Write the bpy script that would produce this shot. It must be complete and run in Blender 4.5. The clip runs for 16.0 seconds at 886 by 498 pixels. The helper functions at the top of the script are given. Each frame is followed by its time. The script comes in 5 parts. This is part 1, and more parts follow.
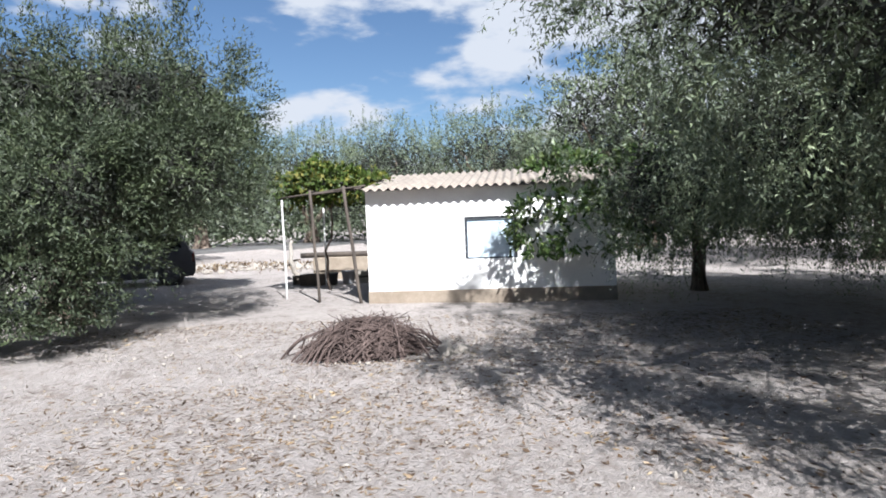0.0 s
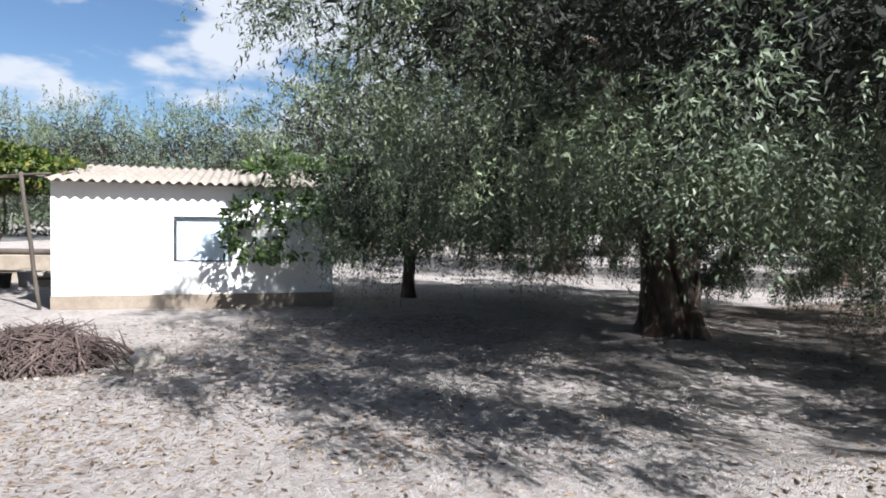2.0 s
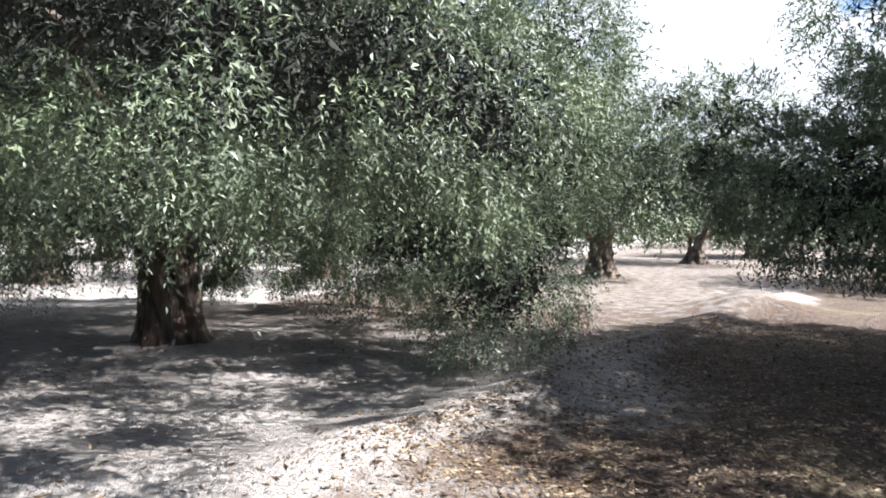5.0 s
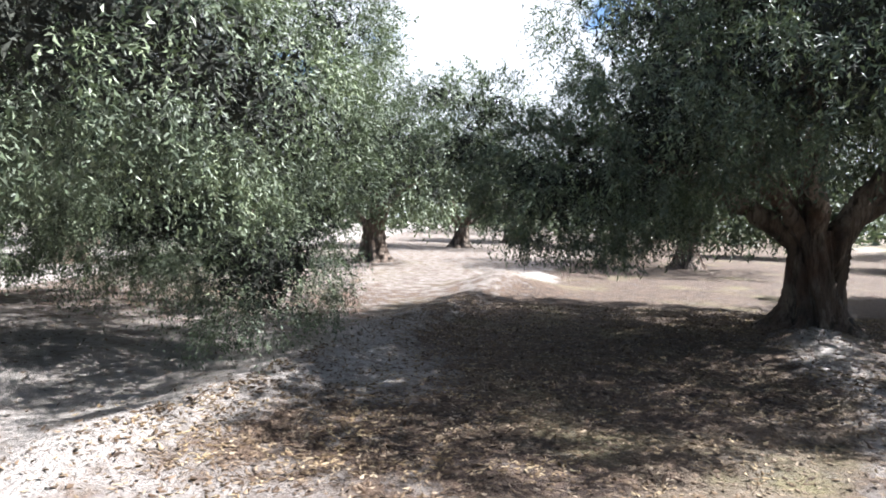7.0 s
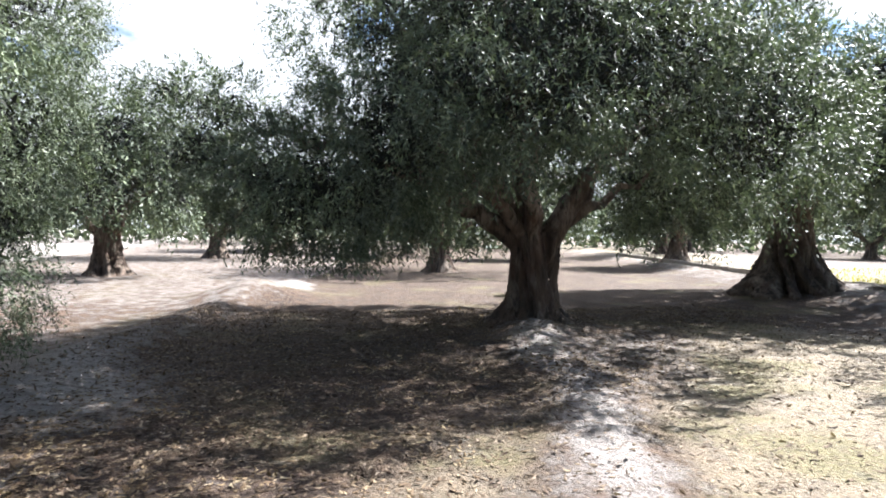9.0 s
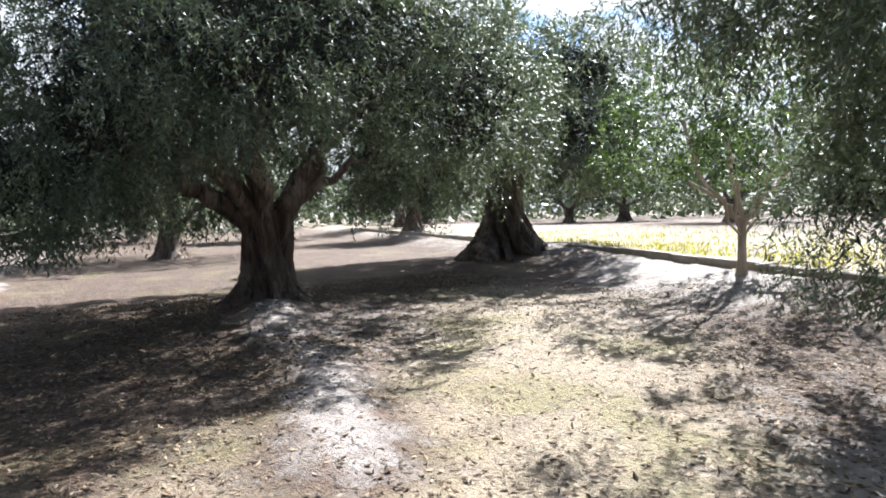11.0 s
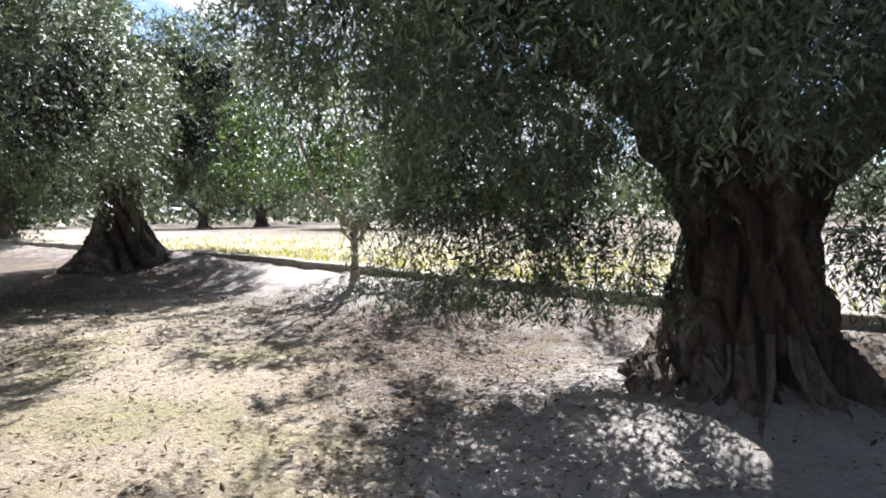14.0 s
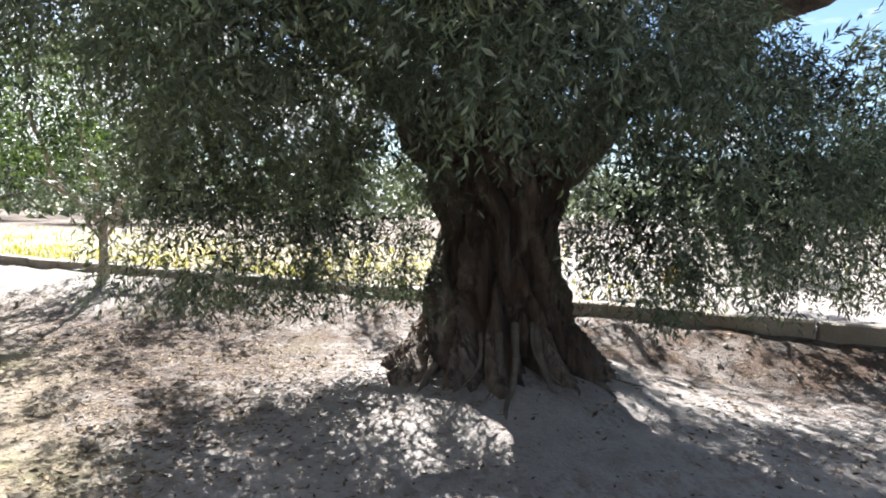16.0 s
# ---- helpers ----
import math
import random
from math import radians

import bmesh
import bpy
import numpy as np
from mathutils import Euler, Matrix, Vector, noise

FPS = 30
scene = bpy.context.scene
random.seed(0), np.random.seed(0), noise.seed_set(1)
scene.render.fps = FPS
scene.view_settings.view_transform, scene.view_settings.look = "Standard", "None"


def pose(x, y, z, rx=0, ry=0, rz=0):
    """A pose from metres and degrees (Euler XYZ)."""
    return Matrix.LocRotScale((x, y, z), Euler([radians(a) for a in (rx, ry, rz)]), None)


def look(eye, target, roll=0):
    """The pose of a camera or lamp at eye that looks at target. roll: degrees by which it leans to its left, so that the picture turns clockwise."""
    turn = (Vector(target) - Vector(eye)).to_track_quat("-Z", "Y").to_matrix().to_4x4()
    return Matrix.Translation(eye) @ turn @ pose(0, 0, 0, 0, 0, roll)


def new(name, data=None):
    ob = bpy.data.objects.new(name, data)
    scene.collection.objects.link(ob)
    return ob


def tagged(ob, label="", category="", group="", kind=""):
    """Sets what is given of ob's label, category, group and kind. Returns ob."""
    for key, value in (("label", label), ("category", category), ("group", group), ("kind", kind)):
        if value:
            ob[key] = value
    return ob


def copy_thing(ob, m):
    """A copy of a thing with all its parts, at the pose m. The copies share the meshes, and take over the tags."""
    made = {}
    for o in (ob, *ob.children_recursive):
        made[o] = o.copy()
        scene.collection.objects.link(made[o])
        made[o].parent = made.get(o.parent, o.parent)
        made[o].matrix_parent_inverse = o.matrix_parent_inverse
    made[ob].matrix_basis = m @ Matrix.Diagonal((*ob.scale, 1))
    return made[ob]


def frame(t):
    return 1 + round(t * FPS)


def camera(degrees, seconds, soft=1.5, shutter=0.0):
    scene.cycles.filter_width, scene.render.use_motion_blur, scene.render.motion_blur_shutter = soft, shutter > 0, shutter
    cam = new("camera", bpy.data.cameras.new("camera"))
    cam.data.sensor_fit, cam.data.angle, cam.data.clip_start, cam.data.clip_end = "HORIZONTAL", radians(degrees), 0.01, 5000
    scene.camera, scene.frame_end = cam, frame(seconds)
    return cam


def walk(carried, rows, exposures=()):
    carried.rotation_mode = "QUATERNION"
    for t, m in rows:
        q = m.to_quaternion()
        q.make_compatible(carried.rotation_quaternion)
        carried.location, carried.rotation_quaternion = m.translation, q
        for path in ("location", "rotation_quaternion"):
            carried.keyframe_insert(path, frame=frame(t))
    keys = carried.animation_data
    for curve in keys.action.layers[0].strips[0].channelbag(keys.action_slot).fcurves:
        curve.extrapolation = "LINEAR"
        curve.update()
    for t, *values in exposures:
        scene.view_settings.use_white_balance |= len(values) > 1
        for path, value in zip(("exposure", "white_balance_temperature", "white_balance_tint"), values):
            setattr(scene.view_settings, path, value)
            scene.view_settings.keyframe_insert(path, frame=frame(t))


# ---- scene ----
cam = camera(69.9, 16.0, soft=1.85)
PATH = [
    (0, (0.096, 0.016, 1.617), (0.066, 2.014, 1.512), -2.3),
    (0.5, (0.107, 0.03, 1.629), (0.361, 2.01, 1.507), -0.4),
    (1, (0.16, 0.0, 1.614), (0.592, 1.949, 1.497), 0.0),
    (1.5, (0.221, -0.025, 1.622), (0.835, 1.876, 1.516), 0.6),
    (2, (0.277, -0.058, 1.617), (1.068, 1.776, 1.523), 1.1),
    (2.5, (0.33, -0.061, 1.618), (1.29, 1.691, 1.525), 0.8),
    (3, (0.354, -0.057, 1.622), (1.487, 1.588, 1.511), -0.5),
    (3.5, (0.374, -0.055, 1.623), (1.721, 1.418, 1.485), -0.5),
    (4, (0.386, -0.06, 1.632), (1.925, 1.213, 1.513), 0.2),
    (4.5, (0.404, -0.052, 1.639), (2.123, 0.968, 1.56), 0.6),
    (5, (0.424, -0.058, 1.646), (2.247, 0.761, 1.581), 0.9),
    (5.2, (0.418, -0.064, 1.643), (2.274, 0.677, 1.582), 1.1),
    (7.3, (0.369, -0.295, 1.596), (2.366, -0.225, 1.512), 1.0),
    (7.5, (0.351, -0.373, 1.605), (2.349, -0.356, 1.533), 0.2),
    (8, (0.356, -0.442, 1.593), (2.348, -0.604, 1.529), 0.5),
    (8.5, (0.417, -0.53, 1.561), (2.38, -0.906, 1.507), 0.8),
    (9, (0.447, -0.625, 1.537), (2.366, -1.185, 1.491), 1.3),
    (9.5, (0.505, -0.745, 1.51), (2.364, -1.479, 1.467), 1.0),
    (10, (0.562, -0.819, 1.47), (2.325, -1.76, 1.398), 0.2),
    (10.2, (0.554, -0.793, 1.471), (2.279, -1.801, 1.386), -0.4),
    (12.3, (0.232, -0.966, 1.564), (1.452, -2.547, 1.455), -0.0),
    (12.5, (0.218, -0.961, 1.558), (1.381, -2.584, 1.45), 0.1),
    (13, (0.17, -0.915, 1.57), (1.153, -2.653, 1.46), -0.0),
    (13.5, (0.145, -0.919, 1.561), (0.957, -2.743, 1.449), -0.1),
    (14, (0.102, -0.924, 1.57), (0.769, -2.806, 1.453), -0.5),
    (14.5, (0.078, -0.96, 1.556), (0.569, -2.895, 1.441), -0.1),
    (15, (0.027, -0.995, 1.553), (0.322, -2.97, 1.435), 0.1),
    (15.5, (-0.014, -1.012, 1.544), (0.131, -3.003, 1.42), 0.3),
    (16, (-0.029, -1.041, 1.532), (-0.027, -3.038, 1.413), 0.8),
]
EXPOSURES = [(t, e, k, 10) for t, e, k in ((0, 1.6, 5850), (2, 1.7, 5850), (3.5, 2.1, 5850), (5, 2.43, 5950), (7.5, 2.5, 5900), (9, 2.55, 5950), (10, 2.55, 5950), (12.5, 2.2, 5850), (13.5, 2.28, 5950), (14.5, 2.35, 6000), (16, 2.7, 6150))]
walk(cam, [(t, look(eye, target, roll)) for t, eye, target, roll in PATH], EXPOSURES)

# ---- world and sun ----
TO_SUN = Vector((0.34, -0.86, 0.92)).normalized()
SUN_UP = math.asin(TO_SUN.z)
world = bpy.data.worlds.new("world")
scene.world = world
world.use_nodes = True
wn, wl = world.node_tree.nodes, world.node_tree.links
wn.clear()
sky = wn.new("ShaderNodeTexSky")
sky.sky_type, sky.sun_disc = "NISHITA", False
sky.sun_elevation, sky.sun_rotation = SUN_UP, math.atan2(TO_SUN.x, TO_SUN.y)
sky.air_density, sky.dust_density, sky.ozone_density = 1.0, 0.6, 1.6
wc = wn.new("ShaderNodeTexCoord")
wmap = wn.new("ShaderNodeMapping")
wmap.inputs["Scale"].default_value = (1.0, 1.0, 2.6)
wmap.inputs["Location"].default_value = (2.3, 0.45, 0.9)
wnoise = wn.new("ShaderNodeTexNoise")
wnoise.inputs["Scale"].default_value, wnoise.inputs["Detail"].default_value = 5.2, 9.0
wnoise.inputs["Roughness"].default_value = 0.52
wramp = wn.new("ShaderNodeMapRange")
wramp.interpolation_type = "SMOOTHSTEP"
wramp.inputs["From Min"].default_value, wramp.inputs["From Max"].default_value = 0.45, 0.575
# the cloud cover closes towards the east
wsep = wn.new("ShaderNodeSeparateXYZ")
weast = wn.new("ShaderNodeMath")
weast.operation = "MULTIPLY_ADD"
weast.inputs[1].default_value = 0.16
wmix = wn.new("ShaderNodeMix")
wmix.data_type = "RGBA"
wmix.inputs["B"].default_value = (5.2, 5.27, 5.4, 1)
wbg = wn.new("ShaderNodeBackground")
wbg.inputs["Strength"].default_value = 0.05
wout = wn.new("ShaderNodeOutputWorld")
wl.new(wc.outputs["Generated"], wmap.inputs["Vector"])
wl.new(wmap.outputs["Vector"], wnoise.inputs["Vector"])
wl.new(wc.outputs["Generated"], wsep.inputs["Vector"])
wl.new(wsep.outputs["X"], weast.inputs[0])
wl.new(wnoise.outputs["Fac"], weast.inputs[2])
wl.new(weast.outputs["Value"], wramp.inputs["Value"])
wl.new(wramp.outputs["Result"], wmix.inputs["Factor"])
wgain = wn.new("ShaderNodeMix")
wgain.data_type, wgain.blend_type = "RGBA", "MULTIPLY"
wgain.inputs["Factor"].default_value = 1.0
wgain.inputs["B"].default_value = (0.61, 0.65, 0.69, 1)
wl.new(sky.outputs["Color"], wgain.inputs["A"])
wl.new(wgain.outputs["Result"], wmix.inputs["A"])
wl.new(wmix.outputs["Result"], wbg.inputs["Color"])
wl.new(wbg.outputs["Background"], wout.inputs["Surface"])

sun = new("sun", bpy.data.lights.new("sun", "SUN"))
sun.data.energy, sun.data.angle, sun.data.color = 5.0, radians(0.53), (1.0, 0.96, 0.90)
sun.matrix_world = look(TO_SUN * 60, (0, 0, 0))


# ---- materials ----
def mat_base(name, rough=0.8, metal=0.0):
    m = bpy.data.materials.new(name)
    m.use_nodes = True
    b = m.node_tree.nodes["Principled BSDF"]
    b.inputs["Roughness"].default_value, b.inputs["Metallic"].default_value = rough, metal
    return m, m.node_tree.nodes, m.node_tree.links, b


def noise_node(n, l, scale, detail=6.0, rough=0.6, coord="pos", stretch=None):
    if coord == "pos":
        out = n.new("ShaderNodeNewGeometry").outputs["Position"]
    else:
        out = n.new("ShaderNodeTexCoord").outputs["Object"]
    if stretch:
        mp = n.new("ShaderNodeMapping")
        mp.inputs["Scale"].default_value = stretch
        l.new(out, mp.inputs["Vector"])
        out = mp.outputs["Vector"]
    t = n.new("ShaderNodeTexNoise")
    t.inputs["Scale"].default_value, t.inputs["Detail"].default_value, t.inputs["Roughness"].default_value = scale, detail, rough
    l.new(out, t.inputs["Vector"])
    return t.outputs["Fac"]


def ramp(n, l, fac, stops):
    r = n.new("ShaderNodeValToRGB")
    e = r.color_ramp.elements
    while len(e) < len(stops):
        e.new(0.5)
    for k, (p, c) in zip(e, stops):
        k.position, k.color = p, (*c, 1)
    l.new(fac, r.inputs["Fac"])
    return r.outputs["Color"]


def mix(n, l, fac, a, b, kind="MIX"):
    x = n.new("ShaderNodeMix")
    x.data_type, x.blend_type = "RGBA", kind
    for key, v in (("Factor", fac), ("A", a), ("B", b)):
        if isinstance(v, (int, float)):
            x.inputs[key].default_value = v
        elif isinstance(v, tuple):
            x.inputs[key].default_value = (*v, 1)
        else:
            l.new(v, x.inputs[key])
    return x.outputs["Result"]


def bump(n, l, b, height, strength, dist):
    u = n.new("ShaderNodeBump")
    u.inputs["Strength"].default_value, u.inputs["Distance"].default_value = strength, dist
    l.new(height, u.inputs["Height"])
    l.new(u.outputs["Normal"], b.inputs["Normal"])


def plain(name, a, b_col, scale=8.0, rough=0.8, metal=0.0, relief=0.3, dist=0.01, coord="pos", stretch=None, fine=60.0):
    """Two tones mixed by coarse and fine noise, with relief."""
    m, n, l, b = mat_base(name, rough, metal)
    c = noise_node(n, l, scale, coord=coord, stretch=stretch)
    f = noise_node(n, l, fine, 4.0, coord=coord, stretch=stretch)
    col = ramp(n, l, c, [(0.32, a), (0.68, b_col)])
    dark = tuple(0.72 * v for v in a)
    col = mix(n, l, ramp(n, l, f, [(0.4, (0.35, 0.35, 0.35)), (0.62, (0, 0, 0))]), col, dark)
    l.new(col, b.inputs["Base Color"])
    bump(n, l, b, f, relief, dist)
    return m


def leaf_mat(name, stops, translucent=0.15, rough=0.52):
    m, n, l, b = mat_base(name, rough)
    b.inputs["Specular IOR Level"].default_value = 0.22
    g = n.new("ShaderNodeNewGeometry")
    col = ramp(n, l, g.outputs["Random Per Island"], stops)
    big = noise_node(n, l, 1.9, 3.0)
    fresh = mix(n, l, 1.0, col, (1.6, 1.62, 1.3), "MULTIPLY")
    col = mix(n, l, ramp(n, l, big, [(0.45, (0, 0, 0)), (0.66, (0.85, 0.85, 0.85))]), col, fresh)
    l.new(col, b.inputs["Base Color"])
    t = n.new("ShaderNodeBsdfTranslucent")
    l.new(mix(n, l, 1.0, col, (1.05, 1.15, 0.8), "MULTIPLY"), t.inputs["Color"])
    x = n.new("ShaderNodeMixShader")
    x.inputs["Fac"].default_value = translucent
    l.new(b.outputs["BSDF"], x.inputs[1])
    l.new(t.outputs["BSDF"], x.inputs[2])
    l.new(x.outputs["Shader"], n["Material Output"].inputs["Surface"])
    return m


OLIVE = leaf_mat("olive_leaf", [(0.0, (0.049, 0.063, 0.040)), (0.5, (0.083, 0.101, 0.067)), (0.85, (0.128, 0.149, 0.105)), (1.0, (0.201, 0.220, 0.171))])
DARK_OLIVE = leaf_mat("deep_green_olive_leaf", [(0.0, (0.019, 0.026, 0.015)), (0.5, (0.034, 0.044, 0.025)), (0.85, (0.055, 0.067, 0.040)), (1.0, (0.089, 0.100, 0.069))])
FRUIT_LEAF = leaf_mat("fruit_leaf", [(0.0, (0.020, 0.037, 0.011)), (0.6, (0.046, 0.074, 0.024)), (1.0, (0.120, 0.148, 0.060))], 0.3, 0.4)
VINE_LEAF = leaf_mat("vine_leaf", [(0.0, (0.028, 0.048, 0.010)), (0.6, (0.056, 0.080, 0.018)), (1.0, (0.152, 0.136, 0.036))], 0.25, 0.5)
WEED = leaf_mat("weed_leaf", [(0.0, (0.12, 0.125, 0.022)), (0.6, (0.27, 0.235, 0.045)), (1.0, (0.38, 0.31, 0.09))], 0.4, 0.6)
LITTER = leaf_mat("dead_leaf", [(0.0, (0.035, 0.023, 0.016)), (0.45, (0.085, 0.054, 0.035)), (0.78, (0.165, 0.118, 0.080)), (1.0, (0.27, 0.21, 0.155))], 0.1, 0.8)


def bark_mat():
    m, n, l, b = mat_base("olive_bark", 0.95)
    c = noise_node(n, l, 3.0, 8.0, 0.65, "pos", (1, 1, 0.35))
    f = noise_node(n, l, 22.0, 8.0, 0.7, "pos", (1, 1, 0.18))
    col = ramp(n, l, c, [(0.3, (0.038, 0.026, 0.019)), (0.5, (0.135, 0.098, 0.074)), (0.68, (0.36, 0.295, 0.235))])
    col = mix(n, l, ramp(n, l, f, [(0.34, (0.75, 0.75, 0.75)), (0.5, (0, 0, 0))]), col, (0.05, 0.036, 0.026))
    crack = noise_node(n, l, 9.0, 6.0, 0.6, "pos", (1, 1, 0.1))
    col = mix(n, l, ramp(n, l, crack, [(0.39, (0.9, 0.9, 0.9)), (0.48, (0, 0, 0))]), col, (0.03, 0.021, 0.016))
    moss = noise_node(n, l, 1.7, 5.0)
    col = mix(n, l, ramp(n, l, moss, [(0.5, (0, 0, 0)), (0.68, (0.6, 0.6, 0.6))]), col, (0.125, 0.07, 0.047))
    l.new(col, b.inputs["Base Color"])
    bump(n, l, b, f, 1.0, 0.08)
    return m


BARK = bark_mat()
ROOT = plain("dusty_root_bark", (0.075, 0.058, 0.045), (0.17, 0.14, 0.115), 9.0, 0.95, relief=0.7, dist=0.02)
# near-black twig tone: the shade inside the crowns is put into the colour
SHADE_TWIG = plain("shade_dark_inner_twig", (0.014, 0.016, 0.011), (0.032, 0.034, 0.024), 9.0, 0.95, relief=0.2)
PALE_BARK = plain("pale_bark", (0.272, 0.218, 0.163), (0.450, 0.381, 0.299), 7.0, 0.9, relief=0.6, dist=0.01, stretch=(1, 1, 0.3))


def soil_mat():
    m, n, l, b = mat_base("soil", 0.95)
    at = n.new("ShaderNodeAttribute")
    at.attribute_name = "litter"
    big = noise_node(n, l, 0.55, 5.0)
    mid = noise_node(n, l, 3.2, 8.0, 0.65)
    fine = noise_node(n, l, 26.0, 6.0, 0.7)
    pale = ramp(n, l, mid, [(0.3, (0.262, 0.230, 0.210)), (0.55, (0.352, 0.316, 0.293)), (0.75, (0.41, 0.376, 0.355))])
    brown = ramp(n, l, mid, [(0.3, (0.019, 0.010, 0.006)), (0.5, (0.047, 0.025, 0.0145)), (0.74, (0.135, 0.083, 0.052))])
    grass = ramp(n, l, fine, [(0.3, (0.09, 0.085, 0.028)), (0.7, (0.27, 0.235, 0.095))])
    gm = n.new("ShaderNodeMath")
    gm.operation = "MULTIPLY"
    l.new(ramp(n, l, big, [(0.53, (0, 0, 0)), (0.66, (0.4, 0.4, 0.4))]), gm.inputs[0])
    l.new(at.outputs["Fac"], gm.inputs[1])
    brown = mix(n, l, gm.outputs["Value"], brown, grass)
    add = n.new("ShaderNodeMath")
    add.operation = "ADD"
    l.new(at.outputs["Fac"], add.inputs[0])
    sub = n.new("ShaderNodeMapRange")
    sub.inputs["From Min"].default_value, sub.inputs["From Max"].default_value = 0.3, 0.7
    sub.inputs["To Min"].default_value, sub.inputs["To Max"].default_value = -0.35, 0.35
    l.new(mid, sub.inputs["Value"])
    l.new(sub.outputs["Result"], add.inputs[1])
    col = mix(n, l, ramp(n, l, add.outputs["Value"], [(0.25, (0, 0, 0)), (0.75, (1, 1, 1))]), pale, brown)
    dry = n.new("ShaderNodeAttribute")
    dry.attribute_name = "straw"
    straw = ramp(n, l, noise_node(n, l, 40.0, 5.0, 0.7), [(0.32, (0.14, 0.105, 0.062)), (0.5, (0.28, 0.225, 0.15)), (0.68, (0.40, 0.335, 0.25))])
    straw = mix(n, l, ramp(n, l, big, [(0.5, (0, 0, 0)), (0.6, (0.75, 0.75, 0.75))]), straw, grass)
    thin = n.new("ShaderNodeMath")
    thin.operation = "MULTIPLY"
    l.new(dry.outputs["Fac"], thin.inputs[0])
    l.new(ramp(n, l, mid, [(0.3, (0.45, 0.45, 0.45)), (0.5, (1, 1, 1))]), thin.inputs[1])
    col = mix(n, l, thin.outputs["Value"], col, straw)
    patch = noise_node(n, l, 1.5, 4.0, 0.6)
    fleck = noise_node(n, l, 11.0, 7.0, 0.75, "pos", (1.0, 0.6, 1.0))
    fm = n.new("ShaderNodeMath")
    fm.operation = "MULTIPLY"
    l.new(ramp(n, l, patch, [(0.42, (0.1, 0.1, 0.1)), (0.64, (0.55, 0.55, 0.55))]), fm.inputs[0])
    l.new(ramp(n, l, fleck, [(0.47, (0, 0, 0)), (0.56, (1, 1, 1))]), fm.inputs[1])
    col = mix(n, l, fm.outputs["Value"], col, (0.09, 0.063, 0.045))
    chip = n.new("ShaderNodeMath")
    chip.operation = "MULTIPLY"
    l.new(ramp(n, l, noise_node(n, l, 30.0, 3.0, 0.5, "pos", (1.0, 0.75, 1.0)), [(0.58, (0, 0, 0)), (0.63, (0.75, 0.75, 0.75))]), chip.inputs[0])
    l.new(at.outputs["Fac"], chip.inputs[1])
    col = mix(n, l, chip.outputs["Value"], col, (0.21, 0.15, 0.10))
    speck = ramp(n, l, fine, [(0.33, (0.5, 0.5, 0.5)), (0.42, (0, 0, 0))])
    col = mix(n, l, speck, col, (0.09, 0.068, 0.05))
    l.new(col, b.inputs["Base Color"])
    bump(n, l, b, fine, 1.0, 0.06)
    return m


SOIL = soil_mat()
PLASTER = plain("whitewash", (0.74, 0.72, 0.69), (0.82, 0.81, 0.78), 2.0, 0.9, relief=0.25, dist=0.006)
DADO = plain("rough_cement", (0.203, 0.161, 0.120), (0.300, 0.251, 0.195), 4.0, 0.95, relief=0.5, dist=0.01)
SHEET = plain("fibre_cement", (0.180, 0.150, 0.124), (0.270, 0.236, 0.199), 3.0, 0.9, relief=0.3, dist=0.006)
CONCRETE = plain("old_concrete", (0.223, 0.188, 0.151), (0.344, 0.304, 0.258), 3.0, 0.95, relief=0.6, dist=0.015)
WOOD = plain("weathered_pole", (0.040, 0.032, 0.026), (0.096, 0.076, 0.060), 6.0, 0.9, relief=0.6, dist=0.008, stretch=(1, 1, 0.2))
WHITE_PAINT = plain("white_pole_paint", (0.66, 0.65, 0.62), (0.80, 0.79, 0.77), 9.0, 0.6, relief=0.15)
TWIG = plain("cut_twig", (0.040, 0.026, 0.022), (0.120, 0.084, 0.072), 7.0, 0.9, relief=0.5)
REVEAL_SHADE = plain("reveal_shade_tone", (0.02, 0.022, 0.028), (0.045, 0.048, 0.055), 9.0, 0.5, relief=0.1)
BLUE_PAINT = plain("pale_blue_paint", (0.50, 0.60, 0.68), (0.60, 0.69, 0.75), 4.0, 0.55, relief=0.15)
STONE = plain("pale_stone", (0.225, 0.199, 0.169), (0.338, 0.307, 0.270), 5.0, 0.95, relief=0.7, dist=0.02)
CAR_PAINT = plain("dusty_dark_car_paint", (0.040, 0.040, 0.044), (0.062, 0.061, 0.064), 3.0, 0.7, 0.0, relief=0.02)
CAR_PAINT.node_tree.nodes["Principled BSDF"].inputs["Specular IOR Level"].default_value = 0.15
RUBBER = plain("tyre_rubber", (0.018, 0.018, 0.018), (0.03, 0.03, 0.03), 12.0, 0.85)
ALLOY = plain("wheel_metal", (0.07, 0.07, 0.075), (0.12, 0.12, 0.125), 12.0, 0.45, 0.5, relief=0.05)
DARK_GLASS = plain("tinted_glass", (0.012, 0.014, 0.016), (0.016, 0.018, 0.02), 2.0, 0.22, relief=0.0)
GREY_PLASTIC = plain("grey_plastic", (0.22, 0.22, 0.23), (0.30, 0.30, 0.31), 6.0, 0.55, relief=0.1)
DARK_PLASTIC = plain("black_plastic", (0.02, 0.02, 0.022), (0.04, 0.04, 0.042), 6.0, 0.5, relief=0.1)
YELLOW = plain("yellow_plastic", (0.70, 0.42, 0.02), (0.80, 0.52, 0.04), 6.0, 0.5, relief=0.1)


